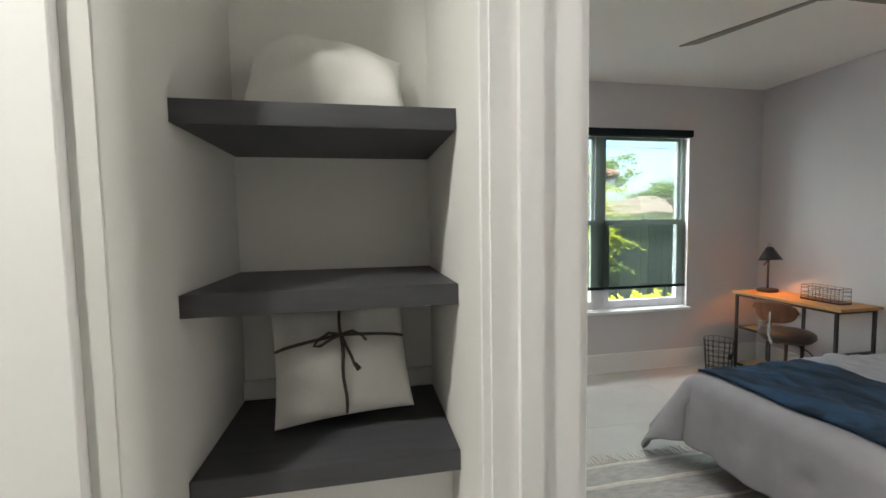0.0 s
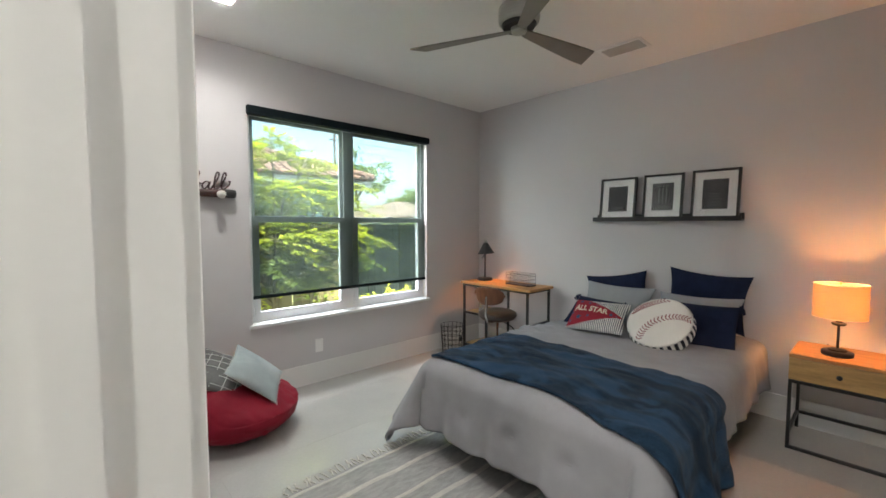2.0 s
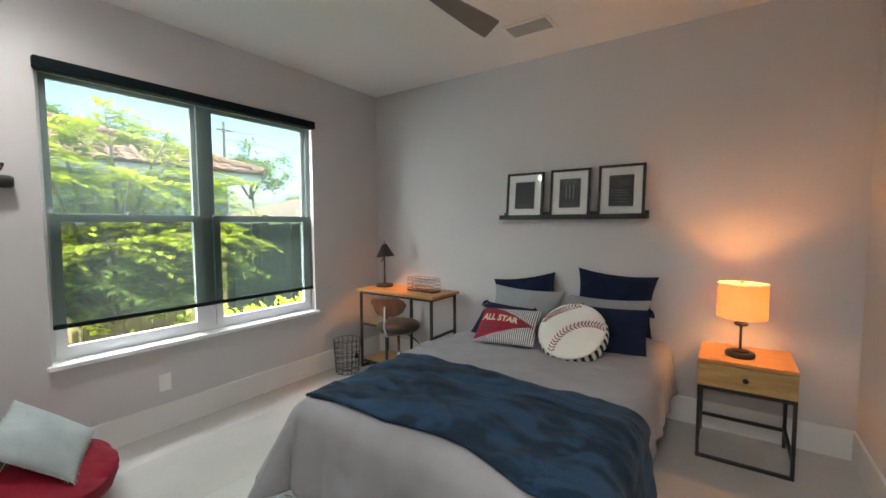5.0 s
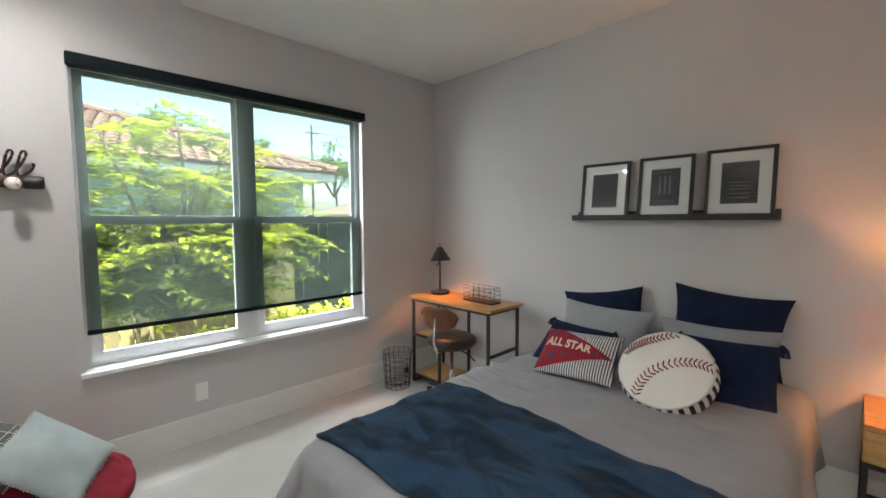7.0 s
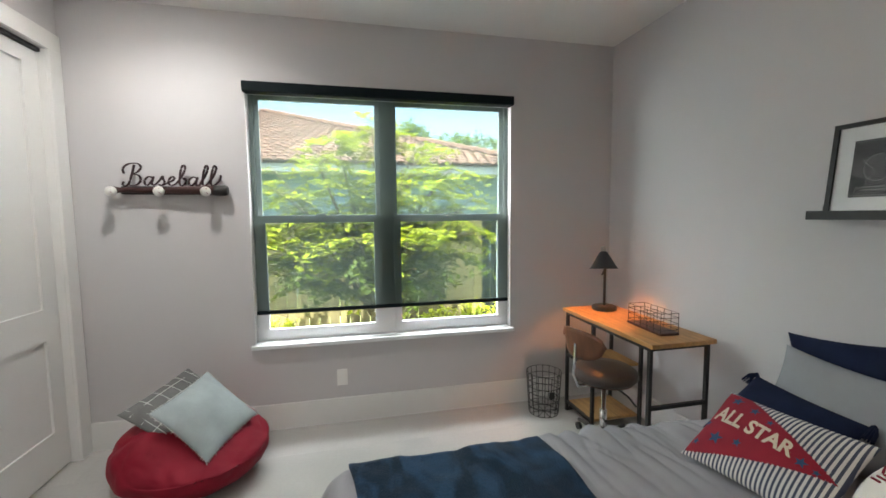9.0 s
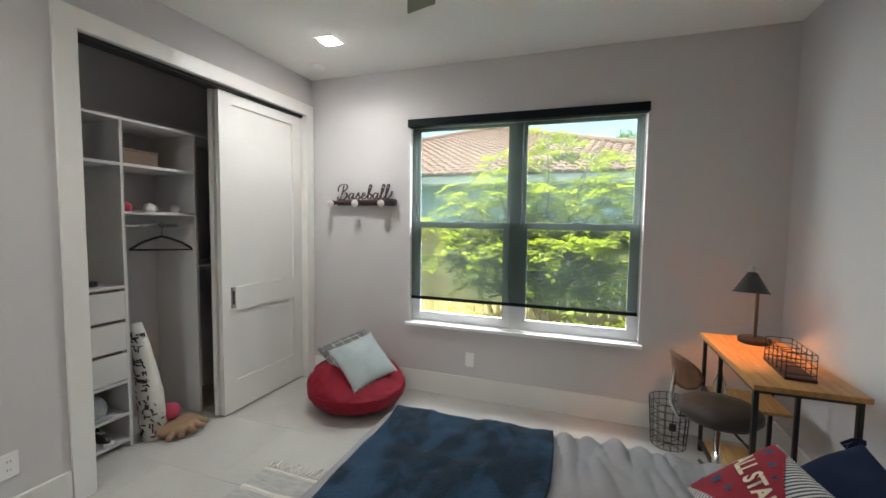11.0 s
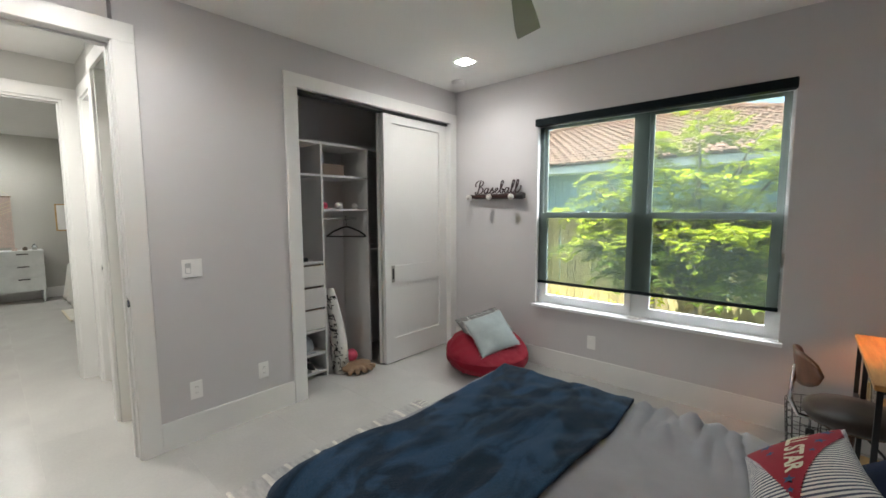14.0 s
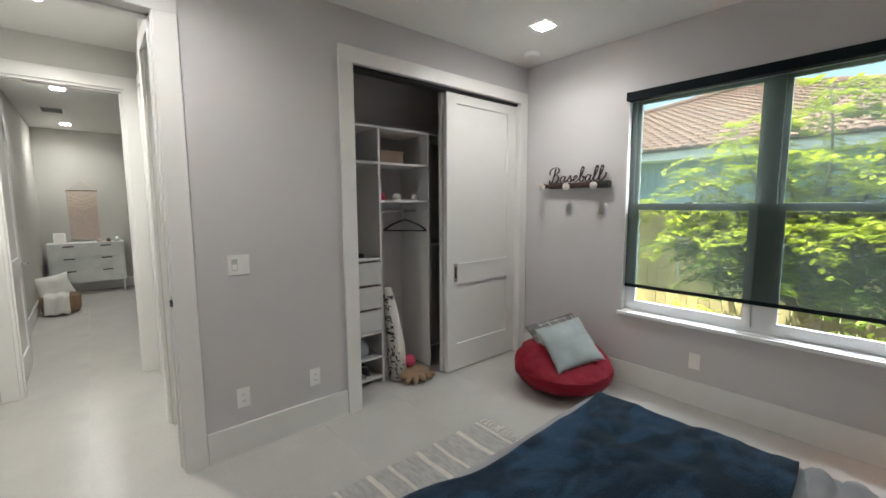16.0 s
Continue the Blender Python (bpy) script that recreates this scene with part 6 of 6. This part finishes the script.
# ---------- rug ----------
def rug():
    x0, x1, y0, y1 = 3.20, 4.75, 1.05, 3.09
    r = thing("rug", (4.0, 2.1, 0), "grey flat-woven rug with cream stripes and a fringe", "rug")
    bm = bmesh.new()
    g = []
    nx, ny = 40, 50
    for i in range(nx + 1):
        g.append([bm.verts.new((x0 + (x1 - x0) * i / nx + 0.006 * math.sin(j * 0.4), y0 + (y1 - y0) * j / ny, 0.008 + 0.002 * noise.noise(Vector((i * 0.4, j * 0.4, 0))))) for j in range(ny + 1)])
    for i in range(nx):
        for j in range(ny):
            bm.faces.new((g[i][j], g[i + 1][j], g[i + 1][j + 1], g[i][j + 1]))
    o = part("weave", bm, RUG, r)
    md = o.modifiers.new("thickness", "SOLIDIFY")
    md.thickness = 0.007
    k = 0
    y = y1 - 0.03
    while y > y0:
        bm = bmesh.new()
        prev = None
        wd = 0.016 if k % 2 else 0.011
        for i in range(41):
            x = x0 + (x1 - x0) * i / 40 + 0.002
            yy = y + 0.004 * math.sin(i * 0.7 + k)
            cur = [bm.verts.new((x, yy - wd, 0.0105)), bm.verts.new((x, yy, 0.0135)), bm.verts.new((x, yy + wd, 0.0105))]
            if prev:
                bm.faces.new((prev[0], cur[0], cur[1], prev[1]))
                bm.faces.new((prev[1], cur[1], cur[2], prev[2]))
            prev = cur
        part("stripe", bm, RUGL, r, "raised cream stripe")
        y -= 0.17 if k == 0 else (0.195 if k % 2 else 0.13)
        k += 1
    rnd = random.Random(8)
    bm = bmesh.new()
    n = 62
    for i in range(n):
        x = x0 + (x1 - x0) * (i + 0.5) / n
        for e, s in ((y1, 1), (y0, -1)):
            q = Vector((x, e, 0.008))
            a = Vector((rnd.uniform(-0.02, 0.02), s * 0.035, -0.002))
            b = a + Vector((rnd.uniform(-0.02, 0.02), s * rnd.uniform(0.03, 0.055), -0.001))
            tube(bm, [q, q + a, q + b], [0.004, 0.005, 0.003], 5)
            tube(bm, [q + a, q + b + Vector((rnd.uniform(-0.015, 0.015), 0, 0))], 0.002, 4)
    part("fringe", bm, RUGL, r, "cream knotted fringe", kind="stuff")


rug()


# ---------- closet fittings ----------
def closet():
    FX, BX = 2.22, 1.81
    t = 0.018
    o = thing("closet_tower", (2.0, 2.7, 0), "white melamine closet tower with shelves and three drawers", "closet unit")
    part("side", boxes((BX, FX, 2.955, 2.973, 0, 2.08)), MELAM, o)
    part("side", boxes((BX, FX, 2.48, 2.498, 0, 2.08)), MELAM, o)
    for z in (2.062, 1.785, 1.025, 0.42, 0.21, 0.04):
        part("shelf", boxes((BX, FX, 2.4985, 2.9545, z, z + t)), MELAM, o)
    for z0, z1 in ((0.83, 1.018), (0.635, 0.822), (0.445, 0.627)):
        part("drawer_front", boxes((FX - 0.019, FX + 0.002, 2.501, 2.953, z0, z1 - 0.012), bevel=0.001), MELAM, o, "white drawer front with a finger groove")
        # Brown strip paints the shade inside the finger groove.
        part("groove", boxes((FX - 0.03, FX - 0.012, 2.52, 2.935, z1 - 0.0115, z1 - 0.001)), CARD, o, "dark strip with the finger groove's shade in its colour")
    u = thing("closet_hanging_unit", (2.0, 3.2, 0), "white melamine closet bay with shelves over a hanging rail", "closet unit")
    part("side", boxes((BX, FX, 3.455, 3.473, 0, 2.08)), MELAM, u)
    for z in (2.062, 1.785, 1.485):
        part("shelf", boxes((BX, FX, 2.9735, 3.4545, z, z + t)), MELAM, u)
    part("rail", tube(bmesh.new(), [(2.03, 2.974, 1.41), (2.03, 3.454, 1.41)], 0.013, 10), CHROME, u, "chrome hanging rail", True)
    for z in (1.10, 2.062):
        part("end_shelf", boxes((BX, FX, 3.4735, 4.44, z, z + 0.018)), MELAM, u)
    h = thing("coat_hanger", (2.03, 3.22, 1.4), "black velvet coat hanger on the rail", "hanger")
    pts = [(2.03 + 0.016 * math.cos(a), 3.34, 1.425 + 0.016 * math.sin(a)) for a in (-0.3, 0.5, 1.3, 2.1, 2.9)]
    tr = Matrix.Translation((2.03, 3.34, 0)) @ Matrix.Rotation(radians(38), 4, "Z")
    bm = tube(bmesh.new(), [(2.03, 3.34, 1.33), (2.03, 3.34, 1.36), (2.03, 3.34, 1.388), (2.046, 3.34, 1.405), (2.046, 3.34, 1.422), (2.03, 3.34, 1.436), (2.014, 3.34, 1.428)], 0.0028, 6)
    part("hook", bm, BLACKM, h, "thin black hook")
    bm = bmesh.new()
    tube(bm, [tr @ Vector(p) for p in ((-0.20, 0, 1.235), (-0.13, 0, 1.285), (-0.05, 0, 1.318), (0, 0, 1.332), (0.05, 0, 1.318), (0.13, 0, 1.285), (0.20, 0, 1.235))], 0.009, 8)
    tube(bm, [tr @ Vector(p) for p in ((-0.20, 0, 1.235), (0.20, 0, 1.235))], 0.007, 8)
    part("arm", bm, BLACKM, h, smooth=True)

    def ball(x, y, z, r, mt, name, label, cat):
        b = thing(name, (x, y, z), label, cat)
        bm = bmesh.new()
        bmesh.ops.create_uvsphere(bm, u_segments=20, v_segments=14, radius=r)
        for v in bm.verts:
            v.co.z = max(v.co.z, -r * 0.8)
        bm.transform(Matrix.Translation((x, y, z + r * 0.8)))
        part("body", bm, mt, b, smooth=True)
        return b
    b = ball(2.12, 3.04, 1.503, 0.035, PINKR, "cap", "small red and white baseball cap", "hat")
    part("brim", boxes((2.15, 2.20, 3.01, 3.07, 1.503, 1.508)), PINKR, b)
    b = ball(2.14, 3.18, 1.503, 0.034, WHITEC, "mug", "white ball-shaped mug on the closet shelf", "mug")
    part("handle", tube(bmesh.new(), [(2.14, 3.21, 1.545), (2.14, 3.232, 1.54), (2.14, 3.232, 1.52), (2.14, 3.21, 1.512)], 0.004, 6), WHITEC, b)
    b = ball(2.14, 3.36, 1.503, 0.030, WHITEC, "trinket", "small pale round ornament", "ornament")
    part("base", lathed([(0.02, 0.0), (0.018, 0.008)], (2.14, 3.36, 1.503), 12), CARD, b)
    bx = thing("box", (2.0, 3.15, 1.803), "brown cardboard box on the closet shelf", "box")
    part("body", boxes((1.95, 2.1, 3.05, 3.28, 1.8035, 1.90), bevel=0.003), CARD, bx)
    part("lid", boxes((1.946, 2.104, 3.046, 3.284, 1.9005, 1.915), bevel=0.002), CARD, bx)
    k = thing("figurine", (2.12, 2.78, 1.043), "small dark figurine on the drawers", "ornament")
    bm = lathed([(0.035, 0), (0.035, 0.012), (0.012, 0.018), (0.016, 0.06), (0.008, 0.09), (0.014, 0.105), (0.002, 0.125)], (2.12, 2.75, 1.0435), 14)
    part("body", bm, BLACKM, k, smooth=True)
    part("stand", boxes((2.09, 2.15, 2.79, 2.85, 1.0435, 1.075), bevel=0.004), BLACKM, k)
    # folded bag in the cubby
    f = thing("helmet", (2.05, 2.78, 0.228), "pale grey batting helmet in the cubby", "helmet")
    bm = bmesh.new()
    bmesh.ops.create_uvsphere(bm, u_segments=28, v_segments=18, radius=0.10)
    for v in bm.verts:
        v.co = Vector((v.co.x * 1.15, v.co.y, max(v.co.z * 0.95, -0.045)))
    bm.transform(Matrix.Translation((2.07, 2.80, 0.274)))
    part("shell", bm, surf("pale grey shell", (0.34, 0.36, 0.38), 0.35), f, smooth=True)
    part("brim", boxes((2.15, 2.215, 2.74, 2.86, 0.232, 0.242), bevel=0.003), surf("pale brim", (0.4, 0.4, 0.42), 0.35), f)
    for y in (2.72, 2.84):
        s = thing("shoe", (2.1, y, 0.058), "dark sports shoe with a pale sole", "shoe", "shoes in the closet")
        part("sole", boxes((1.99, 2.215, y - 0.035, y + 0.035, 0.0585, 0.076), bevel=0.008), WHITEC, s, "pale sole")
        bm = bmesh.new()
        bmesh.ops.create_uvsphere(bm, u_segments=20, v_segments=12, radius=1.0)
        for v in bm.verts:
            hgt = 0.085 if v.co.x < -0.1 else 0.05
            v.co = Vector((2.10 + v.co.x * 0.108, y + v.co.y * 0.033, 0.0765 + max(0, v.co.z) * hgt))
        part("upper", bm, DARKP, s, "dark upper", True)
        part("laces", boxes((2.11, 2.15, y - 0.012, y + 0.012, 0.124, 0.130)), WHITEC, s, "pale laces")
    # patterned roll leaning in the corner
    rl = thing("bat_bag", (2.18, 3.06, 0), "tall white bag with black dashes leaning in the closet", "bag")
    bm = bmesh.new()
    tube(bm, [(2.24, 3.10, 0.0), (2.23, 3.09, 0.3), (2.21, 3.05, 0.62), (2.20, 3.03, 0.78)], [0.075, 0.07, 0.05, 0.03], 16)
    part("body", bm, LINEN, rl, "white cloth", True)
    rnd = random.Random(5)
    bm = bmesh.new()
    for i in range(150):
        z = 0.03 + 0.7 * rnd.random()
        a = rnd.uniform(-2.2, 1.4)
        r = 0.0765 - 0.042 * max(0, (z - 0.1) / 0.68) + 0.001
        cx, cy = 2.24 - 0.04 * z / 0.78, 3.10 - 0.07 * z / 0.78
        m = Matrix.Translation((cx + r * math.cos(a), cy + r * math.sin(a), z)) @ Matrix.Rotation(a, 4, "Z") @ Matrix.Rotation(rnd.choice((0.0, 1.57, 0.6)), 4, "X")
        box(bm, -0.001, 0.0015, -0.0045, 0.0045, -0.015, 0.015, m)
    part("dash", bm, BLACKM, rl, "black printed dashes", kind="stuff")
    g = thing("baseball_glove", (2.30, 3.20, 0), "tan leather baseball glove on the floor", "glove")
    bm = bmesh.new()
    bmesh.ops.create_uvsphere(bm, u_segments=24, v_segments=14, radius=1.0)
    for v in bm.verts:
        v.co = Vector((2.33 + v.co.x * 0.12, 3.20 + v.co.y * 0.15, 0.045 + v.co.z * 0.042 + 0.01 * noise.noise(v.co * 3)))
    part("palm", bm, TAN, g, smooth=True)
    for k in range(5):
        a = -0.9 + k * 0.42
        part("finger", tube(bmesh.new(), [(2.33 + 0.06 * math.cos(a), 3.20 + 0.08 * math.sin(a), 0.05), (2.33 + 0.16 * math.cos(a), 3.20 + 0.19 * math.sin(a), 0.035)], [0.026, 0.02], 8), TAN, g, smooth=True)
    ball(2.27, 3.19, 0.09, 0.058, PINKR, "toy_ball", "small red-pink cloth ball", "ball")


closet()


# ---------- far bedroom ----------
def far_room():
    DM = surf("white dresser paint", (0.68, 0.70, 0.68), 0.4)
    x0, x1, y0, y1, H = -4.37, -3.97, 0.64, 1.62, 0.86
    d = thing("dresser", (-4.15, 1.13, 0), "white six-drawer dresser with black pulls on tapered legs", "dresser")
    part("carcass", boxes((x0, x1, y0, y1, 0.20, H - 0.02)), DM, d)
    part("top", boxes((x0, x1 + 0.012, y0 - 0.008, y1 + 0.008, H - 0.02, H), bevel=0.003), DM, d)
    for c in range(2):
        for r in range(3):
            a0 = y0 + 0.03 + c * 0.475
            z0 = 0.225 + r * 0.205
            dr = part("drawer", boxes((x1 + 0.0005, x1 + 0.014, a0, a0 + 0.455, z0, z0 + 0.195), bevel=0.002), DM, d, "white drawer front")
            part("pull", boxes((x1 + 0.0145, x1 + 0.026, a0 + 0.16, a0 + 0.295, z0 + 0.165, z0 + 0.182)), BLACKM, dr, "black edge pull")
    for x in (x0 + 0.03, x1 - 0.03):
        for y in (y0 + 0.03, y1 - 0.03):
            part("leg", lathed([(0.014, 0), (0.022, 0.20)], (x, y, 0), 12), DM, d)
    m = thing("macrame_hanging", (-4.38, 1.12, 1.3), "pink and cream macrame wall hanging on a dowel", "wall hanging")
    part("dowel", tube(bmesh.new(), [(-4.37, 0.92, 1.73), (-4.37, 1.33, 1.73)], 0.010, 8), OAKD, m)
    part("cord", tubes([[(-4.37, 0.94, 1.74), (-4.385, 1.12, 1.93), (-4.37, 1.31, 1.74)]], 0.003, 5), CREAM, m)
    bm = bmesh.new()
    rnd = random.Random(2)
    for k in range(40):
        y = 0.935 + 0.38 * k / 39
        tube(bm, [(-4.372 + rnd.uniform(-.003, .003), y, 1.73), (-4.372, y + rnd.uniform(-.003, .003), 1.25), (-4.375, y, 0.90)], 0.0045, 5)
    part("strand", bm, PINK, m, "pink cotton strands", kind="stuff")
    bm = bmesh.new()
    for z0 in (1.66, 1.60, 1.54, 1.50):
        tube(bm, [(-4.362, 0.935 + 0.019 * k, z0 - 0.09 * (1 - abs(k - 10) / 10)) for k in range(21)], 0.007, 6)
    part("knot_row", bm, CREAM, m, "cream knotted chevrons")
    f = thing("framed_card", (-4.15, 0.78, H), "small white framed card on the dresser", "picture frame")
    mm = Matrix.Translation((-4.12, 0.80, H)) @ Matrix.Rotation(radians(-10), 4, "Y")
    part("frame", boxes((-0.008, 0.008, -0.075, 0.075, 0.002, 0.17), bevel=0.002, m=mm), PAPER, f)
    part("card", boxes((0.0085, 0.0095, -0.06, 0.06, 0.017, 0.155), m=mm), WHITEC, f)
    for y, r, h, mt, nm in ((1.30, 0.035, 0.045, PINK, "pink lidded jar"), (1.42, 0.03, 0.05, BARK, "small grey jar"), (1.53, 0.032, 0.085, GLASSB, "small glass cloche")):
        j = thing("jar", (-4.1, y, H), nm + " on the dresser", "jar")
        part("body", lathed([(r * 0.9, 0), (r, 0.006), (r, h * 0.8), (r * 0.5, h)], (-4.1, y, H + 0.0005), 16), mt, j, smooth=True)
        part("lid", lathed([(r * 0.45, h), (r * 0.2, h + 0.012)], (-4.1, y, H + 0.001), 12), mt, j)
    c = thing("wicker_chair", (-2.6, 0.85, 0), "low wicker chair with a white throw and cushion", "chair")
    part("basket", lathed([(0.17, 0.0), (0.21, 0.05), (0.22, 0.23), (0.20, 0.25)], (-2.66, 0.81, 0), 24), TAN, c, "tan wicker base", True)
    cushion("throw_pillow", "white fluffy cushion on the wicker chair", 0.38, 0.34, 0.15, LINEN, lean(-2.72, 0.76, 0.37, 10, 30, 10), 41)
    th = thing("throw_blanket", (-2.45, 0.95, 0.2), "white textured throw draped over the wicker chair", "blanket")
    bm = bmesh.new()
    g = []
    for i in range(13):
        row = []
        for j in range(17):
            a = j / 16
            row.append(bm.verts.new((-2.66 + 0.29 * min(1, a * 2) + 0.015 * math.sin(i * 1.3 + j * 0.4), 0.66 + 0.021 * i, 0.28 - 0.25 * max(0, a - 0.45) / 0.55 + 0.01 * math.sin(i))))
        g.append(row)
    for i in range(12):
        for j in range(16):
            bm.faces.new((g[i][j], g[i + 1][j], g[i + 1][j + 1], g[i][j + 1]))
    o = part("cloth", bm, LINEN, th, smooth=True)
    md = o.modifiers.new("thickness", "SOLIDIFY")
    md.thickness = 0.012
    b = thing("far_bed", (-2.6, 2.6, 0), "bed with a white ruffled duvet and pink cushion", "bed")
    bm = bmesh.new()
    g = []
    for i in range(25):
        row = []
        for j in range(21):
            a = j / 20
            y = 1.93 + (0 if a < 0.5 else (a - 0.5) * 2.6) - 0.05 * math.sin(i * 1.1) * (0.5 - a if a < 0.5 else 0) - (0.16 * (0.5 - a) if a < 0.5 else 0)
            z = 0.03 + 1.12 * min(a, 0.5)
            row.append(bm.verts.new((-4.0 + 1.9 * i / 24, y, z + 0.01 * math.sin(i * 2 + j))))
        g.append(row)
    for i in range(24):
        for j in range(20):
            bm.faces.new((g[i][j], g[i][j + 1], g[i + 1][j + 1], g[i + 1][j]))
    o = part("duvet", bm, LINEN, b, "white ruffled duvet", True)
    md = o.modifiers.new("thickness", "SOLIDIFY")
    md.thickness = 0.03
    part("mattress", boxes((-3.95, -2.15, 2.0, 3.2, 0.02, 0.52), bevel=0.03), LINEN, b)
    cushion("throw_pillow", "pink cushion on the far bed", 0.36, 0.34, 0.12, PINKR, lean(-3.5, 2.08, 0.70, -90, 25, 8), 43)
    fr = thing("wall_picture", (-4.39, 1.9, 1.3), "slim framed picture on the far wall", "picture frame")
    part("frame", boxes((-4.399, -4.38, 1.84, 2.2, 1.15, 1.62)), OAKF, fr)
    part("print", boxes((-4.3795, -4.378, 1.86, 2.18, 1.17, 1.60)), PAPER, fr)
    rg = thing("mat", (-2.4, 1.85, 0), "small cream bedside mat", "rug")
    part("weave", boxes((-2.9, -2.0, 1.70, 2.0, 0.0005, 0.012), bevel=0.003), RUGL, rg)
    part("border", boxes((-2.9, -2.0, 1.675, 1.699, 0.0005, 0.013), bevel=0.003), CREAM, rg)


far_room()


# ---------- floor tiles ----------
def tiles():
    cache = {}

    def tile(x0, x1, y0, y1):
        w, d = round(x1 - x0, 3), round(y1 - y0, 3)
        if w < 0.02 or d < 0.02:
            return
        if (w, d) not in cache:
            bm = boxes((0, w, 0, d, -0.003, 0.0))
            me = bpy.data.meshes.new("tile")
            bm.to_mesh(me)
            bm.free()
            me.materials.append(TILE)
            cache[(w, d)] = me
        o = new("tile", cache[(w, d)])
        o.parent = floor
        o.location = (x0, y0, 0)
    W, D, J = 1.2, 0.6, 0.0009
    row = 0
    y = -0.7
    while y < YN + 0.1:
        x = -5.4 + (0.4 * (row % 3))
        while x < XE:
            a, b, c, d = max(x, -4.5), min(x + W - J, XE + 0.05), y, min(y + D - J, YN + 0.1)
            if b > a:
                tile(a, b, c, d)
            x += W
        y += D
        row += 1


tiles()
